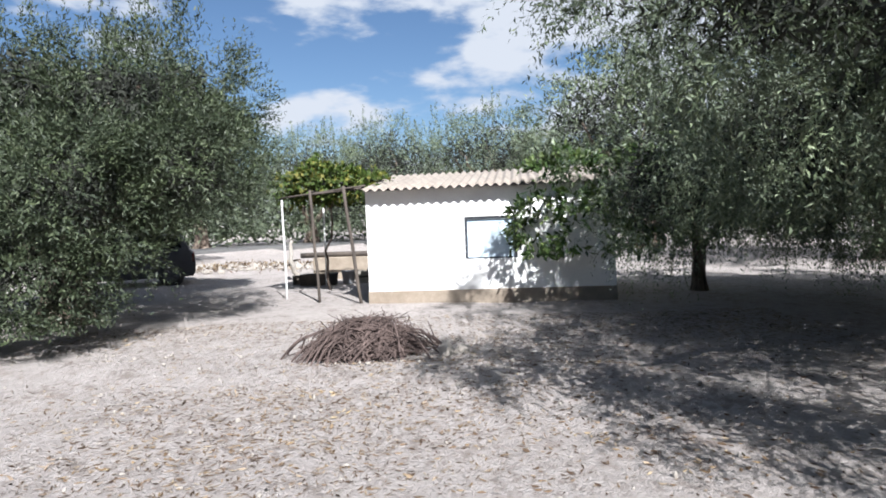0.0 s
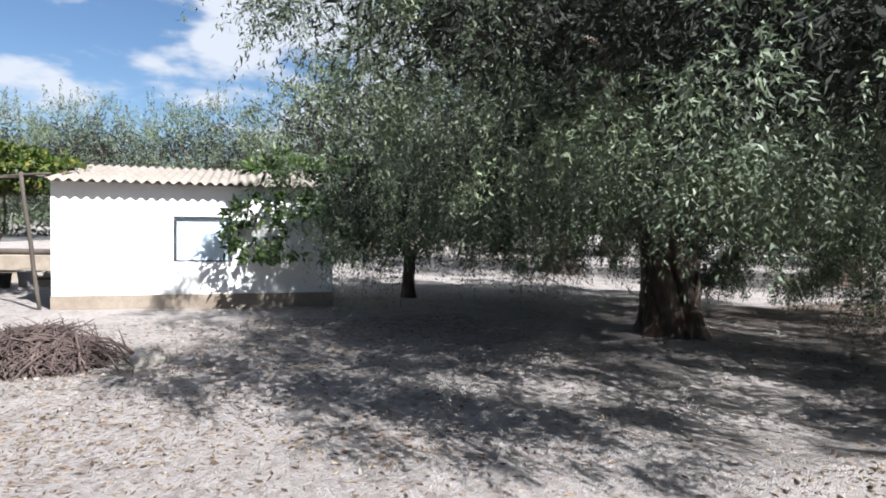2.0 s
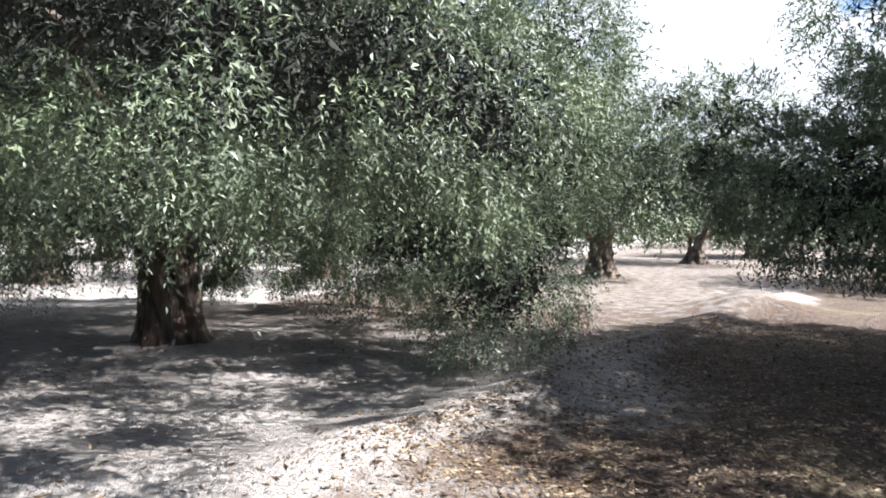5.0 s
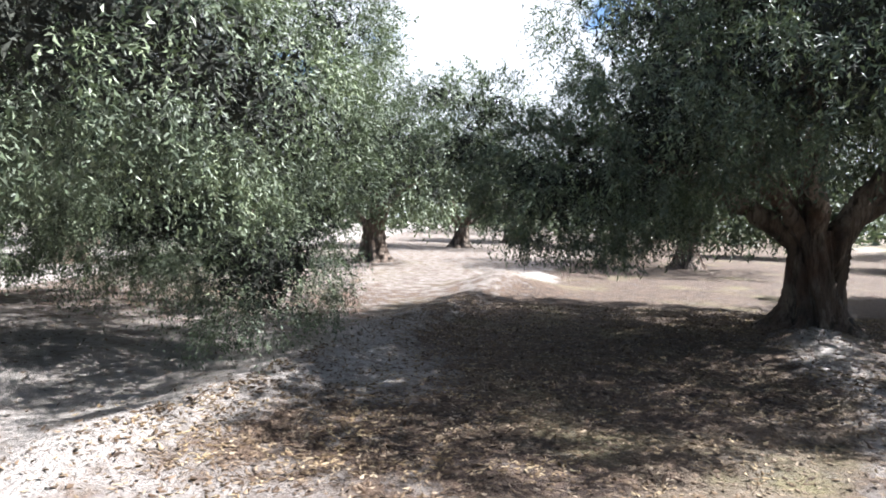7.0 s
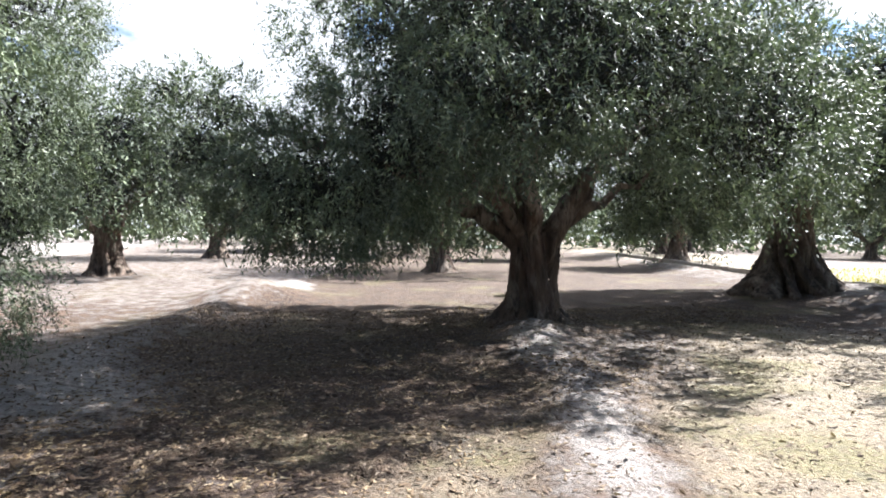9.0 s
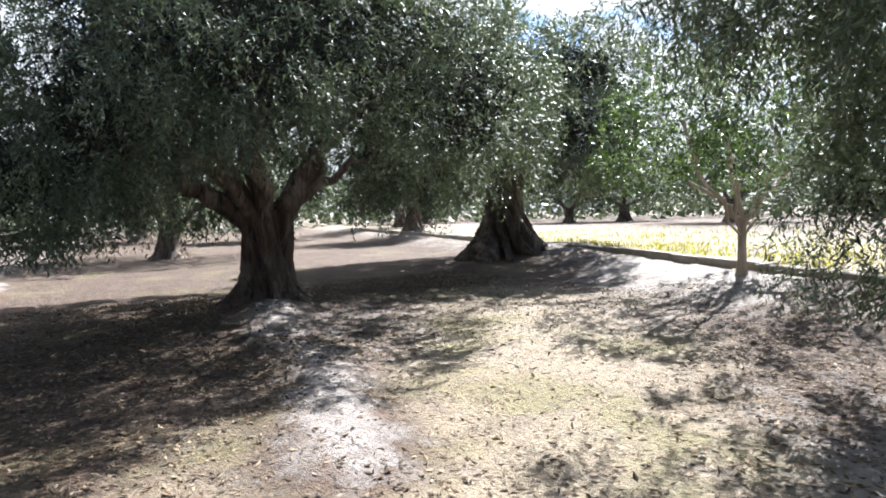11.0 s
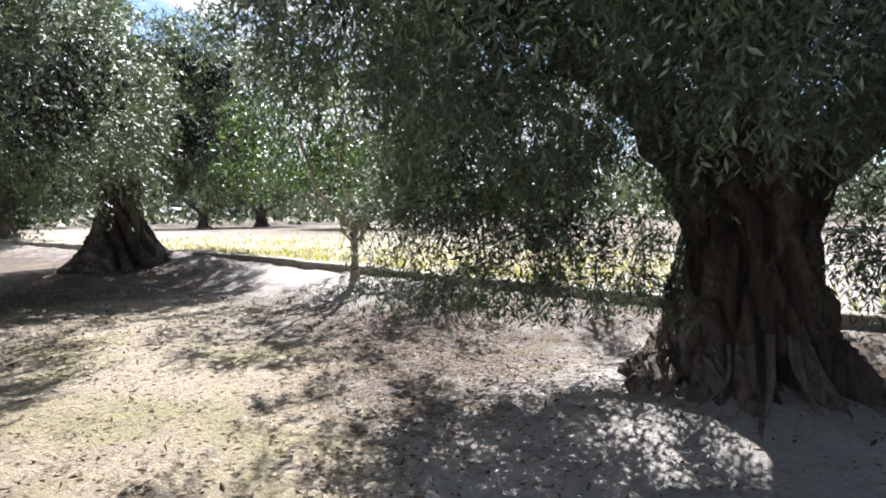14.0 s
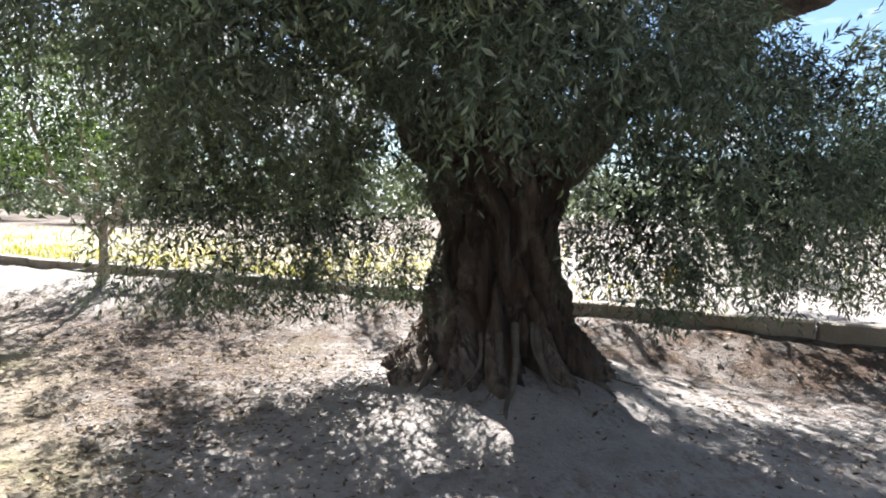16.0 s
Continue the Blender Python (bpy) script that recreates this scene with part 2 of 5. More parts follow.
# ---- mesh helpers ----
def part(name, bm, material, parent=None, label="", smooth=False):
    me = bpy.data.meshes.new(name)
    bm.to_mesh(me)
    bm.free()
    if smooth:
        me.polygons.foreach_set("use_smooth", [True] * len(me.polygons))
    me.materials.append(material)
    ob = new(name, me)
    ob.parent = parent
    if label:
        ob["label"] = label
    return ob


def grid_mesh(name, co, tris, material, parent=None, smooth=False):
    """A mesh from arrays of places and triangles (or quads)."""
    me = bpy.data.meshes.new(name)
    k = tris.shape[1]
    me.vertices.add(len(co))
    me.vertices.foreach_set("co", co.astype(np.float32).ravel())
    me.loops.add(tris.size)
    me.loops.foreach_set("vertex_index", tris.astype(np.int32).ravel())
    me.polygons.add(len(tris))
    me.polygons.foreach_set("loop_start", np.arange(0, tris.size, k, dtype=np.int32))
    me.polygons.foreach_set("use_smooth", np.full(len(tris), smooth))
    me.update(calc_edges=True)
    me.materials.append(material)
    ob = new(name, me)
    ob.parent = parent
    return ob


def box(bm, x0, x1, y0, y1, z0, z1, m=None):
    c = Matrix.Translation(((x0 + x1) / 2, (y0 + y1) / 2, (z0 + z1) / 2)) @ Matrix.Diagonal((x1 - x0, y1 - y0, z1 - z0, 1))
    return bmesh.ops.create_cube(bm, size=1, matrix=(m @ c) if m else c)["verts"]


def soften(bm, w=0.01, seg=2):
    bmesh.ops.bevel(bm, geom=list(bm.edges), offset=w, segments=seg, affect="EDGES", profile=0.7)


def tube(bm, pts, radii, sides=8, cap=True):
    """A tapered tube along a bent line."""
    rings = []
    n = len(pts)
    for i, (p, r) in enumerate(zip(pts, radii)):
        d = (Vector(pts[min(i + 1, n - 1)]) - Vector(pts[max(i - 1, 0)])).normalized()
        a = d.orthogonal().normalized() if i == 0 else (a - d * a.dot(d)).normalized()
        b = d.cross(a)
        rings.append([bm.verts.new(Vector(p) + r * (math.cos(t) * a + math.sin(t) * b)) for t in [2 * math.pi * k / sides for k in range(sides)]])
    for u, v in zip(rings, rings[1:]):
        for k in range(sides):
            bm.faces.new((u[k], u[(k + 1) % sides], v[(k + 1) % sides], v[k]))
    if cap:
        bm.faces.new(rings[-1])
        bm.faces.new(rings[0][::-1])
    return rings


def lathe(bm, profile, sides=20, m=None):
    """A body of revolution round z from (radius, height) pairs."""
    rings = []
    for r, z in profile:
        ring = []
        for k in range(sides):
            p = Vector((r * math.cos(2 * math.pi * k / sides), r * math.sin(2 * math.pi * k / sides), z))
            ring.append(bm.verts.new(m @ p if m else p))
        rings.append(ring)
    for u, v in zip(rings, rings[1:]):
        for k in range(sides):
            bm.faces.new((u[k], u[(k + 1) % sides], v[(k + 1) % sides], v[k]))
    bm.faces.new(rings[-1])
    bm.faces.new(rings[0][::-1])


# ---- ground ----
def seg_dist(x, y, line):
    """Distance to a polyline, the share along it, and the side (positive on its left)."""
    best = np.full(x.shape, 1e9)
    along, side = np.zeros(x.shape), np.ones(x.shape)
    n = len(line) - 1
    for i in range(n):
        (ax, ay), (bx, by) = line[i], line[i + 1]
        dx, dy = bx - ax, by - ay
        t = ((x - ax) * dx + (y - ay) * dy) / (dx * dx + dy * dy)
        tc = np.clip(t, 0, 1)
        d = np.hypot(x - ax - tc * dx, y - ay - tc * dy)
        s = np.sign(dx * (y - ay) - dy * (x - ax))
        m = d < best
        best, along, side = np.where(m, d, best), np.where(m, (i + tc) / n, along), np.where(m, s, side)
    return best, along, side


def step(v, a, b):
    t = np.clip((v - a) / (b - a), 0, 1)
    return t * t * (3 - 2 * t)


def ripple(x, y, f, seed):
    r = np.random.RandomState(seed)
    out = np.zeros(np.shape(x))
    for k in range(9):
        a, p = r.uniform(0, 2 * np.pi), r.uniform(0, 2 * np.pi)
        g = f * r.uniform(0.6, 1.7)
        out = out + np.sin(g * (x * math.cos(a) + y * math.sin(a)) + p)
    return out / 4.5


WALL = [(-30, 7.5), (-12, -2.6), (-4.2, -6.9), (3.9, -11.1), (9.0, -13.8), (14.0, -15.8), (40, -25), (120, -50)]
RIDGE = [(-7, 7.7), (-1.8, 6.75), (1.6, 6.3), (3.0, 4.4), (3.8, 2.6), (5.5, 1.95), (8.6, 1.35), (11.4, 0.6), (15.2, -0.5), (19, -1.6)]
SPUR = [(10.0, -5.0), (7.6, -4.0), (6.0, -3.75), (5.0, -3.35), (3.7, -2.7)]
TERRACE = [(-60, 24), (-13.5, 33.5), (-5, 37), (30, 47)]


def ground_z(x, y):
    x, y = np.asarray(x, float), np.asarray(y, float)
    near = np.exp(-(x * x + y * y) / 60.0 ** 2)
    z = near * (0.03 * ripple(x, y, 0.7, 1) + 0.018 * ripple(x, y, 2.6, 2) + 0.006 * ripple(x, y, 9, 3))
    d, t, s = seg_dist(x, y, RIDGE)
    lift = 0.08 + 0.06 * step(t, 0.3, 0.5)
    z = z + lift * np.exp(-(d / (0.26 + 0.19 * step(t, 0.3, 0.5))) ** 2) - 0.05 * np.exp(-((d - 1.3) / 0.8) ** 2) * (s > 0) * step(t, 0.3, 0.45)
    z = z + 0.34 * np.exp(-((x - 15.3) ** 2 + (y + 0.5) ** 2) / 1.5 ** 2)
    d, t, s = seg_dist(x, y, SPUR)
    z = z + np.exp(-(d / 0.5) ** 2) * (0.13 * (1 - 0.4 * t) + 0.035 * ripple(x, y, 7.0, 41) + 0.02 * ripple(x, y, 15.0, 42))
    for cx, cy, h, r in ((10.3, -5.2, 0.13, 1.5), (-0.5, -6.25, 0.38, 1.2), (13.7, -13.9, 0.25, 2.2), (6.8, 6.8, 0.07, 1.3)):
        z = z + h * np.exp(-((x - cx) ** 2 + (y - cy) ** 2) / r ** 2)
    d, t, s = seg_dist(x, y, WALL)
    z = z + np.where(s > 0, 0.37 * (1 - step(d, 0.05, 1.15 + 1.05 * step(x, -1.5, 3.0))) + 0.03 * ripple(x, y, 4.0, 5) * np.exp(-((d - 0.9) / 0.7) ** 2), 0.42)
    d, t, s = seg_dist(x, y, TERRACE)
    z = z + np.where(s > 0, 0.2, 0.0)
    return z


def gz(x, y):
    return float(ground_z(x, y))


def build_ground():
    n = 290
    u = np.linspace(-1, 1, n)
    c = np.sign(u) * (np.abs(u) * 17 + 700 * np.abs(u) ** 5.5)
    gx, gy = np.meshgrid(c + 3.0, c - 0.5, indexing="ij")
    co = np.stack([gx, gy, ground_z(gx, gy)], -1).reshape(-1, 3)
    i = np.arange(n * n).reshape(n, n)
    q = np.stack([i[:-1, :-1], i[1:, :-1], i[1:, 1:], i[:-1, 1:]], -1).reshape(-1, 4)
    ob = grid_mesh("ground", co, q, SOIL, smooth=True)
    x, y = co[:, 0], co[:, 1]
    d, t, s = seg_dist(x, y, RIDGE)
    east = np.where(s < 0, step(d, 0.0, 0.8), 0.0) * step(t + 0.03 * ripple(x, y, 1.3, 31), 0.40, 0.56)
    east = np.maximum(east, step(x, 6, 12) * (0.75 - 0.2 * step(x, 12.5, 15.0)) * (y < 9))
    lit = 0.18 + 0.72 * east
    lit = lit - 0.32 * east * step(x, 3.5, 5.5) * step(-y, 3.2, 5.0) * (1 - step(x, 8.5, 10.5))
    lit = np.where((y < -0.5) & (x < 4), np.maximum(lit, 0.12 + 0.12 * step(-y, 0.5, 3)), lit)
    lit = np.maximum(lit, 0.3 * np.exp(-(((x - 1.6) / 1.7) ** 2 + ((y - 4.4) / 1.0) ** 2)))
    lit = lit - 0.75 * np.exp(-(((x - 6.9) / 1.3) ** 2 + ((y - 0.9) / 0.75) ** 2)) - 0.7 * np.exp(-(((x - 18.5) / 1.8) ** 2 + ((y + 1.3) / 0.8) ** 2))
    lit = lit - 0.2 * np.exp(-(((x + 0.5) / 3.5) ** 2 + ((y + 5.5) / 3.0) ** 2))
    d, t, s = seg_dist(x, y, SPUR)
    lit = lit - 0.6 * np.exp(-(d / 0.34) ** 2)
    d, t, s = seg_dist(x, y, WALL)
    lit = np.where(s > 0, lit + (0.75 * (1 - step(x, -1.5, 1.5)) - 0.35) * (1 - step(d, 0.7, 2.2)), 0.2 + 0.3 * step(x + 0.3 * d, -2.0, 4.0) + 0.25 * step(d, 6.0, 18.0))
    d, t, s = seg_dist(x, y, [(3.4, -3.4), (5.0, -6.0), (8.0, -8.5)])
    dry = 0.9 * (1 - step(d + 0.5 * ripple(x, y, 1.6, 51), 1.1, 2.4))
    d, t, s = seg_dist(x, y, SPUR)
    dry = dry * step(d, 0.3, 0.8)
    d, t, s = seg_dist(x, y, WALL)
    dry = np.where(s < 0, 0.8 * step(x, -1.5, 1.0) * (1 - step(d, 5.0, 12.0)), dry)
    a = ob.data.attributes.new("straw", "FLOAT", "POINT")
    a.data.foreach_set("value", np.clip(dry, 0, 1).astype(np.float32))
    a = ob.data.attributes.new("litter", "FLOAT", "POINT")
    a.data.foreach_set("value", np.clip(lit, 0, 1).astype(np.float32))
    tagged(ob, "pale dusty grove soil with brown leaf litter", "ground", kind="structure")


build_ground()


# ---- trees ----
def unit(v):
    return v / np.maximum(np.linalg.norm(v, axis=-1, keepdims=True), 1e-6)


def leaf_arrays(p, d, w, length, width, fold=0.18):
    """Pointed leaves: place, way, side way, length and width; two triangles each."""
    nrm = np.cross(d, w)
    mid = p + d * (length * 0.45)[:, None]
    lift = nrm * (width * fold)[:, None]
    half = w * (width * 0.5)[:, None]
    co = np.stack([p, mid + half + lift, p + d * length[:, None], mid - half + lift], 1).reshape(-1, 3)
    i = np.arange(len(p))[:, None] * 4
    tris = np.concatenate([i + [0, 1, 2], i + [0, 2, 3]], 1).reshape(-1, 3)
    return co, tris


def sliver_arrays(p, d, w, length, width):
    """Narrow leaves of one triangle each, for crowns that stay farther off."""
    co = np.stack([p, p + d * (length * 0.42)[:, None] + w * width[:, None], p + d * length[:, None]], 1).reshape(-1, 3)
    return co, np.arange(3 * len(p)).reshape(-1, 3)


def joined(meshes):
    """Several arrays of places and triangles as one."""
    cos, trs, at = [], [], 0
    for co, tr in meshes:
        cos.append(co)
        trs.append(tr + at)
        at += len(co)
    return np.concatenate(cos), np.concatenate(trs)


def make_lobes(rng, R0, zlow, ztop, n=10, flat=1.0, wide=None):
    """Rounded masses of a crown: a low ring, a higher ring and a top. zlow may depend on the angle."""
    out = []
    for i in range(n):
        a = 2 * math.pi * (i + rng.uniform(-0.3, 0.3)) / n
        R = R0 * (wide(a) if wide else 1.0)
        r = R * rng.uniform(0.24, 0.33)
        d = R - r * rng.uniform(0.85, 1.2)
        lo = zlow(a)
        h = (ztop - lo) * rng.uniform(0.2, 0.28)
        out.append((d * math.cos(a), d * math.sin(a), lo + h * rng.uniform(0.85, 1.1), r, r, h))
        # a second mass above, set back
        r2 = R * rng.uniform(0.22, 0.31)
        a2 = a + rng.uniform(-0.35, 0.35)
        d2 = R * rng.uniform(0.60, 0.78)
        out.append((d2 * math.cos(a2), d2 * math.sin(a2), lo + (ztop - lo) * rng.uniform(0.48, 0.66), r2, r2, r2 * rng.uniform(0.7, 0.95)))
    m = max(4, n * 2 // 3)
    for i in range(m):
        a = 2 * math.pi * (i + rng.uniform(0, 0.7)) / m
        R = R0 * (wide(a) if wide else 1.0)
        r = R * rng.uniform(0.22, 0.32)
        d = R * rng.uniform(0.28, 0.5)
        h = r * rng.uniform(0.7, 1.0)
        out.append((d * math.cos(a), d * math.sin(a), ztop - h * rng.uniform(1.0, 1.9), r, r, h))
    R = R0 * (0.9 if wide else 1.0)
    out.append((0, 0, ztop - 0.3 * R * flat, R * 0.35, R * 0.35, R * 0.3 * flat))
    out.append((0, 0, ztop - 0.55 * R * flat, R * 0.55, R * 0.55, R * 0.28))
    return out


def bare_twigs(rng, p, size, aspect=0.22):
    """Leafless twigs at all angles deep in a crown."""
    d = unit(rng.normal(size=p.shape) + np.array([0, 0, -0.4]))
    w = unit(np.cross(d, rng.normal(size=d.shape)))
    ln = size * rng.uniform(0.6, 1.3, len(p))
    return sliver_arrays(p, d, w, ln, ln * aspect)


def foliage(rng, lobes, clumps, shoots, leaves, L, W, droop=0.6, cell=0.42, inner=0, Lin=0.12, floor_z=0.3, shoot=0.3, dense=0, thick=2.2, focus=None, gaps=(), hollow=0.0, fine=False, near=None, curtain=0.0, spikes=0):
    """A crown of clumps on the outside of its lobes. Each clump holds leafy shoots that spread and hang over.
    near: the way towards the walk; the far side has fewer, larger leaves."""
    lb = np.array(lobes)
    area = lb[:, 3] * lb[:, 4] + lb[:, 3] * lb[:, 5]
    if dense:
        area[-dense:] *= thick ** 2
    if focus:
        area = area * np.array([focus(v) for v in lobes])

    def depth(p):
        q = (p[:, None, :] - lb[None, :, :3]) / lb[None, :, 3:]
        return np.sqrt((q * q).sum(-1)).min(1)
    k = rng.choice(len(lb), clumps * 10, p=area / area.sum())
    u = unit(rng.normal(size=(len(k), 3)))
    c = lb[k, :3] + u * lb[k, 3:] * rng.uniform(0.80, 1.04, (len(k), 1))
    wave = sum(np.sin(c @ (rng.normal(size=3) * 2.2) + rng.uniform(0, 6.28)) for _ in range(7)) / 2.6
    ok = (depth(c) > 0.72) & (c[:, 2] > floor_z) & (wave > rng.uniform(-1.2, -0.3, len(c)) + np.where(k < len(lb) - dense, hollow, 0.0))
    # the undersides stay thin
    ok &= (u[:, 2] > -0.2) | (rng.uniform(0, 1, len(c)) < 0.65)
    for a, b, r in gaps:
        a, b = np.array(a), np.array(b)
        q = np.clip(((c - a) @ (b - a)) / ((b - a) @ (b - a)), 0, 1)[:, None]
        ok &= np.linalg.norm(c - a - q * (b - a), axis=1) > r
    if near is not None:
        ok &= (c[:, :2] @ np.array(near) > -0.3 * np.abs(lb[:, :2]).max()) | (rng.uniform(0, 1, len(c)) < 0.4)
    c, u, k = c[ok], u[ok], k[ok]
    # one clump in a cell at most, so that they stand apart; hanging boughs are set closer
    close = (k >= len(lb) - dense)[:, None]
    key = np.floor((c + rng.uniform(0, 1, 3)) / np.where(close, cell / thick, cell)).astype(int)
    key = np.concatenate([key, close.astype(int)], 1)
    _, first = np.unique(key, axis=0, return_index=True)
    first = np.sort(first)[:clumps]
    c, u = c[first], u[first]
    big = np.ones(len(c))
    if near is not None:
        big = np.where(c[:, :2] @ np.array(near) > -0.3 * np.abs(lb[:, :2]).max(), 1.0, 1.6)
    m = len(c)
    rad = cell * rng.uniform(0.35, 0.7, (m, 1, 1))
    out = unit(u * np.array([1, 1, 0.7]) + np.array([0, 0, 0.15]))
    sd = unit(out[:, None, :] * 0.75 + rng.normal(size=(m, shoots, 3)) * 0.62)
    st = c[:, None, :] + sd * rad * rng.uniform(0.0, 0.75, (m, shoots, 1))
    side = np.clip(1.0 - u[:, 2], 0.25, 1.3)[:, None]
    sl = shoot * rng.uniform(0.55, 1.45, (m, shoots)) * (1 + curtain * (rng.uniform(0, 1, (m, shoots)) < 0.2) * np.clip(side, 0, 1))
    fall = np.clip(droop * side * rng.uniform(0.5, 1.5, (m, shoots)), 0, 1.1)
    t = np.linspace(0.06, 1.0, leaves)[None, None, :] + rng.normal(size=(m, shoots, leaves)) * 0.025
    P = st[:, :, None, :] + sd[:, :, None, :] * (sl[..., None] * (t - 0.4 * fall[..., None] * t * t))[..., None]
    P[..., 2] -= fall[..., None] * sl[..., None] * t * t
    tan = np.repeat(sd[:, :, None, :], leaves, 2) * (1 - 0.6 * fall[..., None] * t)[..., None]
    tan[..., 2] -= 2 * fall[..., None] * t
    tan = unit(tan)
    # leaves stand in opposite pairs, each pair turned from the last
    ax = unit(np.cross(tan, np.repeat(unit(rng.normal(size=(m, shoots, 3)))[:, :, None, :], leaves, 2)))
    bx = np.cross(tan, ax)
    j = np.arange(leaves)
    sgn = np.where(j % 2, 1.0, -1.0)[None, None, :, None]
    sidew = np.where(((j // 2) % 2)[None, None, :, None] == 0, ax, bx) * sgn
    D = unit(tan * 0.72 + sidew * rng.uniform(0.35, 0.95, (m, shoots, leaves, 1)) + rng.normal(size=P.shape) * 0.22).reshape(-1, 3)
    up = unit(np.array([0, 0, 0.8]) + 0.55 * np.repeat(out[:, None, :], shoots * leaves, 1).reshape(-1, 3) + rng.normal(size=D.shape) * 0.55)
    P = P.reshape(-1, 3)
    ln = L * rng.uniform(0.65, 1.3, len(P)) * np.repeat(big, shoots * leaves)
    keep = P[:, 2] > floor_z
    P, D, up, ln = P[keep], D[keep], up[keep], ln[keep]
    Wd = unit(np.cross(D, up))
    wd = ln * (W / L) * rng.uniform(0.8, 1.2, len(P))
    meshes = [leaf_arrays(P, D, Wd, ln, wd) if fine else sliver_arrays(P, D, Wd * rng.choice([-1, 1], (len(P), 1)), ln, wd)]
    if spikes:
        # upright shoots that stand out of the top
        hi = lb[lb[:, 2] + lb[:, 5] > np.percentile(lb[:, 2] + lb[:, 5], 45)]
        k = rng.randint(0, len(hi), spikes)
        a = rng.uniform(0, 6.28, spikes)
        q = np.sqrt(rng.uniform(0, 0.8, spikes))
        st = hi[k, :3] + np.stack([q * np.cos(a), q * np.sin(a), 0.85 * np.sqrt(1 - q * q)], -1) * hi[k, 3:]
        sd = unit(rng.normal(size=(spikes, 3)) * np.array([0.16, 0.16, 0.0]) + np.array([0, 0, 1.0]) + 0.12 * unit(hi[k, :3]))
        t = np.repeat(np.linspace(0, 1, 44)[None, :], spikes, 0)
        P = st[:, None, :] + sd[:, None, :] * (rng.uniform(0.5, 1.15, (spikes, 1)) * shoot * 2.4 * t)[..., None] + rng.normal(size=(spikes, 44, 3)) * (0.10 * (1.15 - t))[..., None] * np.array([1, 1, 0.4])
        D = unit(sd[:, None, :] * 0.8 + rng.normal(size=P.shape) * 0.45).reshape(-1, 3)
        P = P.reshape(-1, 3)
        ln = L * rng.uniform(0.8, 1.4, len(P))
        meshes.append(sliver_arrays(P, D, unit(np.cross(D, rng.normal(size=D.shape))), ln, ln * W / L))
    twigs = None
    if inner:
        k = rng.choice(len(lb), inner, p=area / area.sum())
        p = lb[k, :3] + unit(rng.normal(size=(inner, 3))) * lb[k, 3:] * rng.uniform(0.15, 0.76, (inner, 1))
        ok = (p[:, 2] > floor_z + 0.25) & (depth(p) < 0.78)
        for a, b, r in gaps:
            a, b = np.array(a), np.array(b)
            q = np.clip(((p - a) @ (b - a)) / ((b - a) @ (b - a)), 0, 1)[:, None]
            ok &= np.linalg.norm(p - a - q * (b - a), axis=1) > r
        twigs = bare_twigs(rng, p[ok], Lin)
    return joined(meshes), twigs


def trunk_mesh(rng, h, r_top, r_base, flare, lean=(0, 0), flutes=7, depth=0.16, sides=72, rings=44, twist=0.6, below=0.25, fork=0.0, waist=1.0, dents=(), ropes=0.0):
    """A gnarled, fluted trunk that widens into its roots."""
    bm = bmesh.new()
    ph = [rng.uniform(0, 6.28) for _ in range(4)]
    off = Vector((rng.uniform(0, 50), rng.uniform(0, 50), 0))
    prev = None
    for j in range(rings + 1):
        s = j / rings
        z = -below + (h + below) * s
        f = math.exp(-max(z, -0.1) / flare)
        r0 = r_top + (r_base - r_top) * f
        wide = fork * max(0.0, (z - waist) / max(h - waist, 0.1)) ** 1.2
        cx, cy = lean[0] * s ** 1.4, lean[1] * s ** 1.4
        ring = []
        for k in range(sides):
            a = 2 * math.pi * k / sides
            ca, sa = math.cos(a), math.sin(a)
            tw = a + twist * z
            n1 = noise.noise(Vector((1.6 * ca, 1.6 * sa, 0.9 * z)) + off)
            n2 = noise.noise(Vector((5 * ca, 5 * sa, 2.0 * z)) + off)
            n3 = 1.0 - 3.2 * abs(noise.noise(Vector((6.5 * math.cos(tw), 6.5 * math.sin(tw), 0.9 * z)) + off))
            aw = tw + 0.30 * n1 + 0.10 * n2
            groove = (1 - abs(math.sin(0.5 * flutes * aw + ph[0]))) ** 2.0 * (0.75 + 1.1 * noise.noise(Vector((2 * math.cos(aw), 2 * math.sin(aw), 0.4 * z + 9))))
            w2 = math.sin(3 * aw + ph[2] + 0.8 * math.sin(1.3 * z))
            k1 = depth * (1.3 + 0.6 * f)
            r = r0 * (1.04 - k1 * max(groove, -0.1) * 1.6 + 0.07 * w2 + 0.13 * n1 + 0.08 * n2 + 0.07 * n3)
            if ropes:
                ar = tw + 0.22 * math.sin(2.1 * z + ph[1]) + 0.5 * n1
                n4 = 1.0 - 3.0 * abs(noise.noise(Vector((4.2 * math.cos(ar), 4.2 * math.sin(ar), 0.55 * z)) + off * 2))
                n5 = 1.0 - 3.0 * abs(noise.noise(Vector((11 * math.cos(ar), 11 * math.sin(ar), 1.1 * z)) - off))
                r *= 1 + ropes * (n4 + 0.55 * n5 + 0.7 * n2) * (1 - 0.55 * min(f, 1.0))
            for da, dz, wa, wz, dd in dents:
                r *= 1 - dd * math.exp(-((a - da - 0.15 * (z - dz)) / wa) ** 2 - ((z - dz) / wz) ** 2)
            ring.append(bm.verts.new((cx + (r + wide) * ca, cy + (r + 0.35 * wide) * sa, z - 0.45 * wide * (1 - abs(ca)) * 2)))
        if prev:
            for k in range(sides):
                bm.faces.new((prev[k], prev[(k + 1) % sides], ring[(k + 1) % sides], ring[k]))
        prev = ring
    bm.faces.new(prev)
    return bm


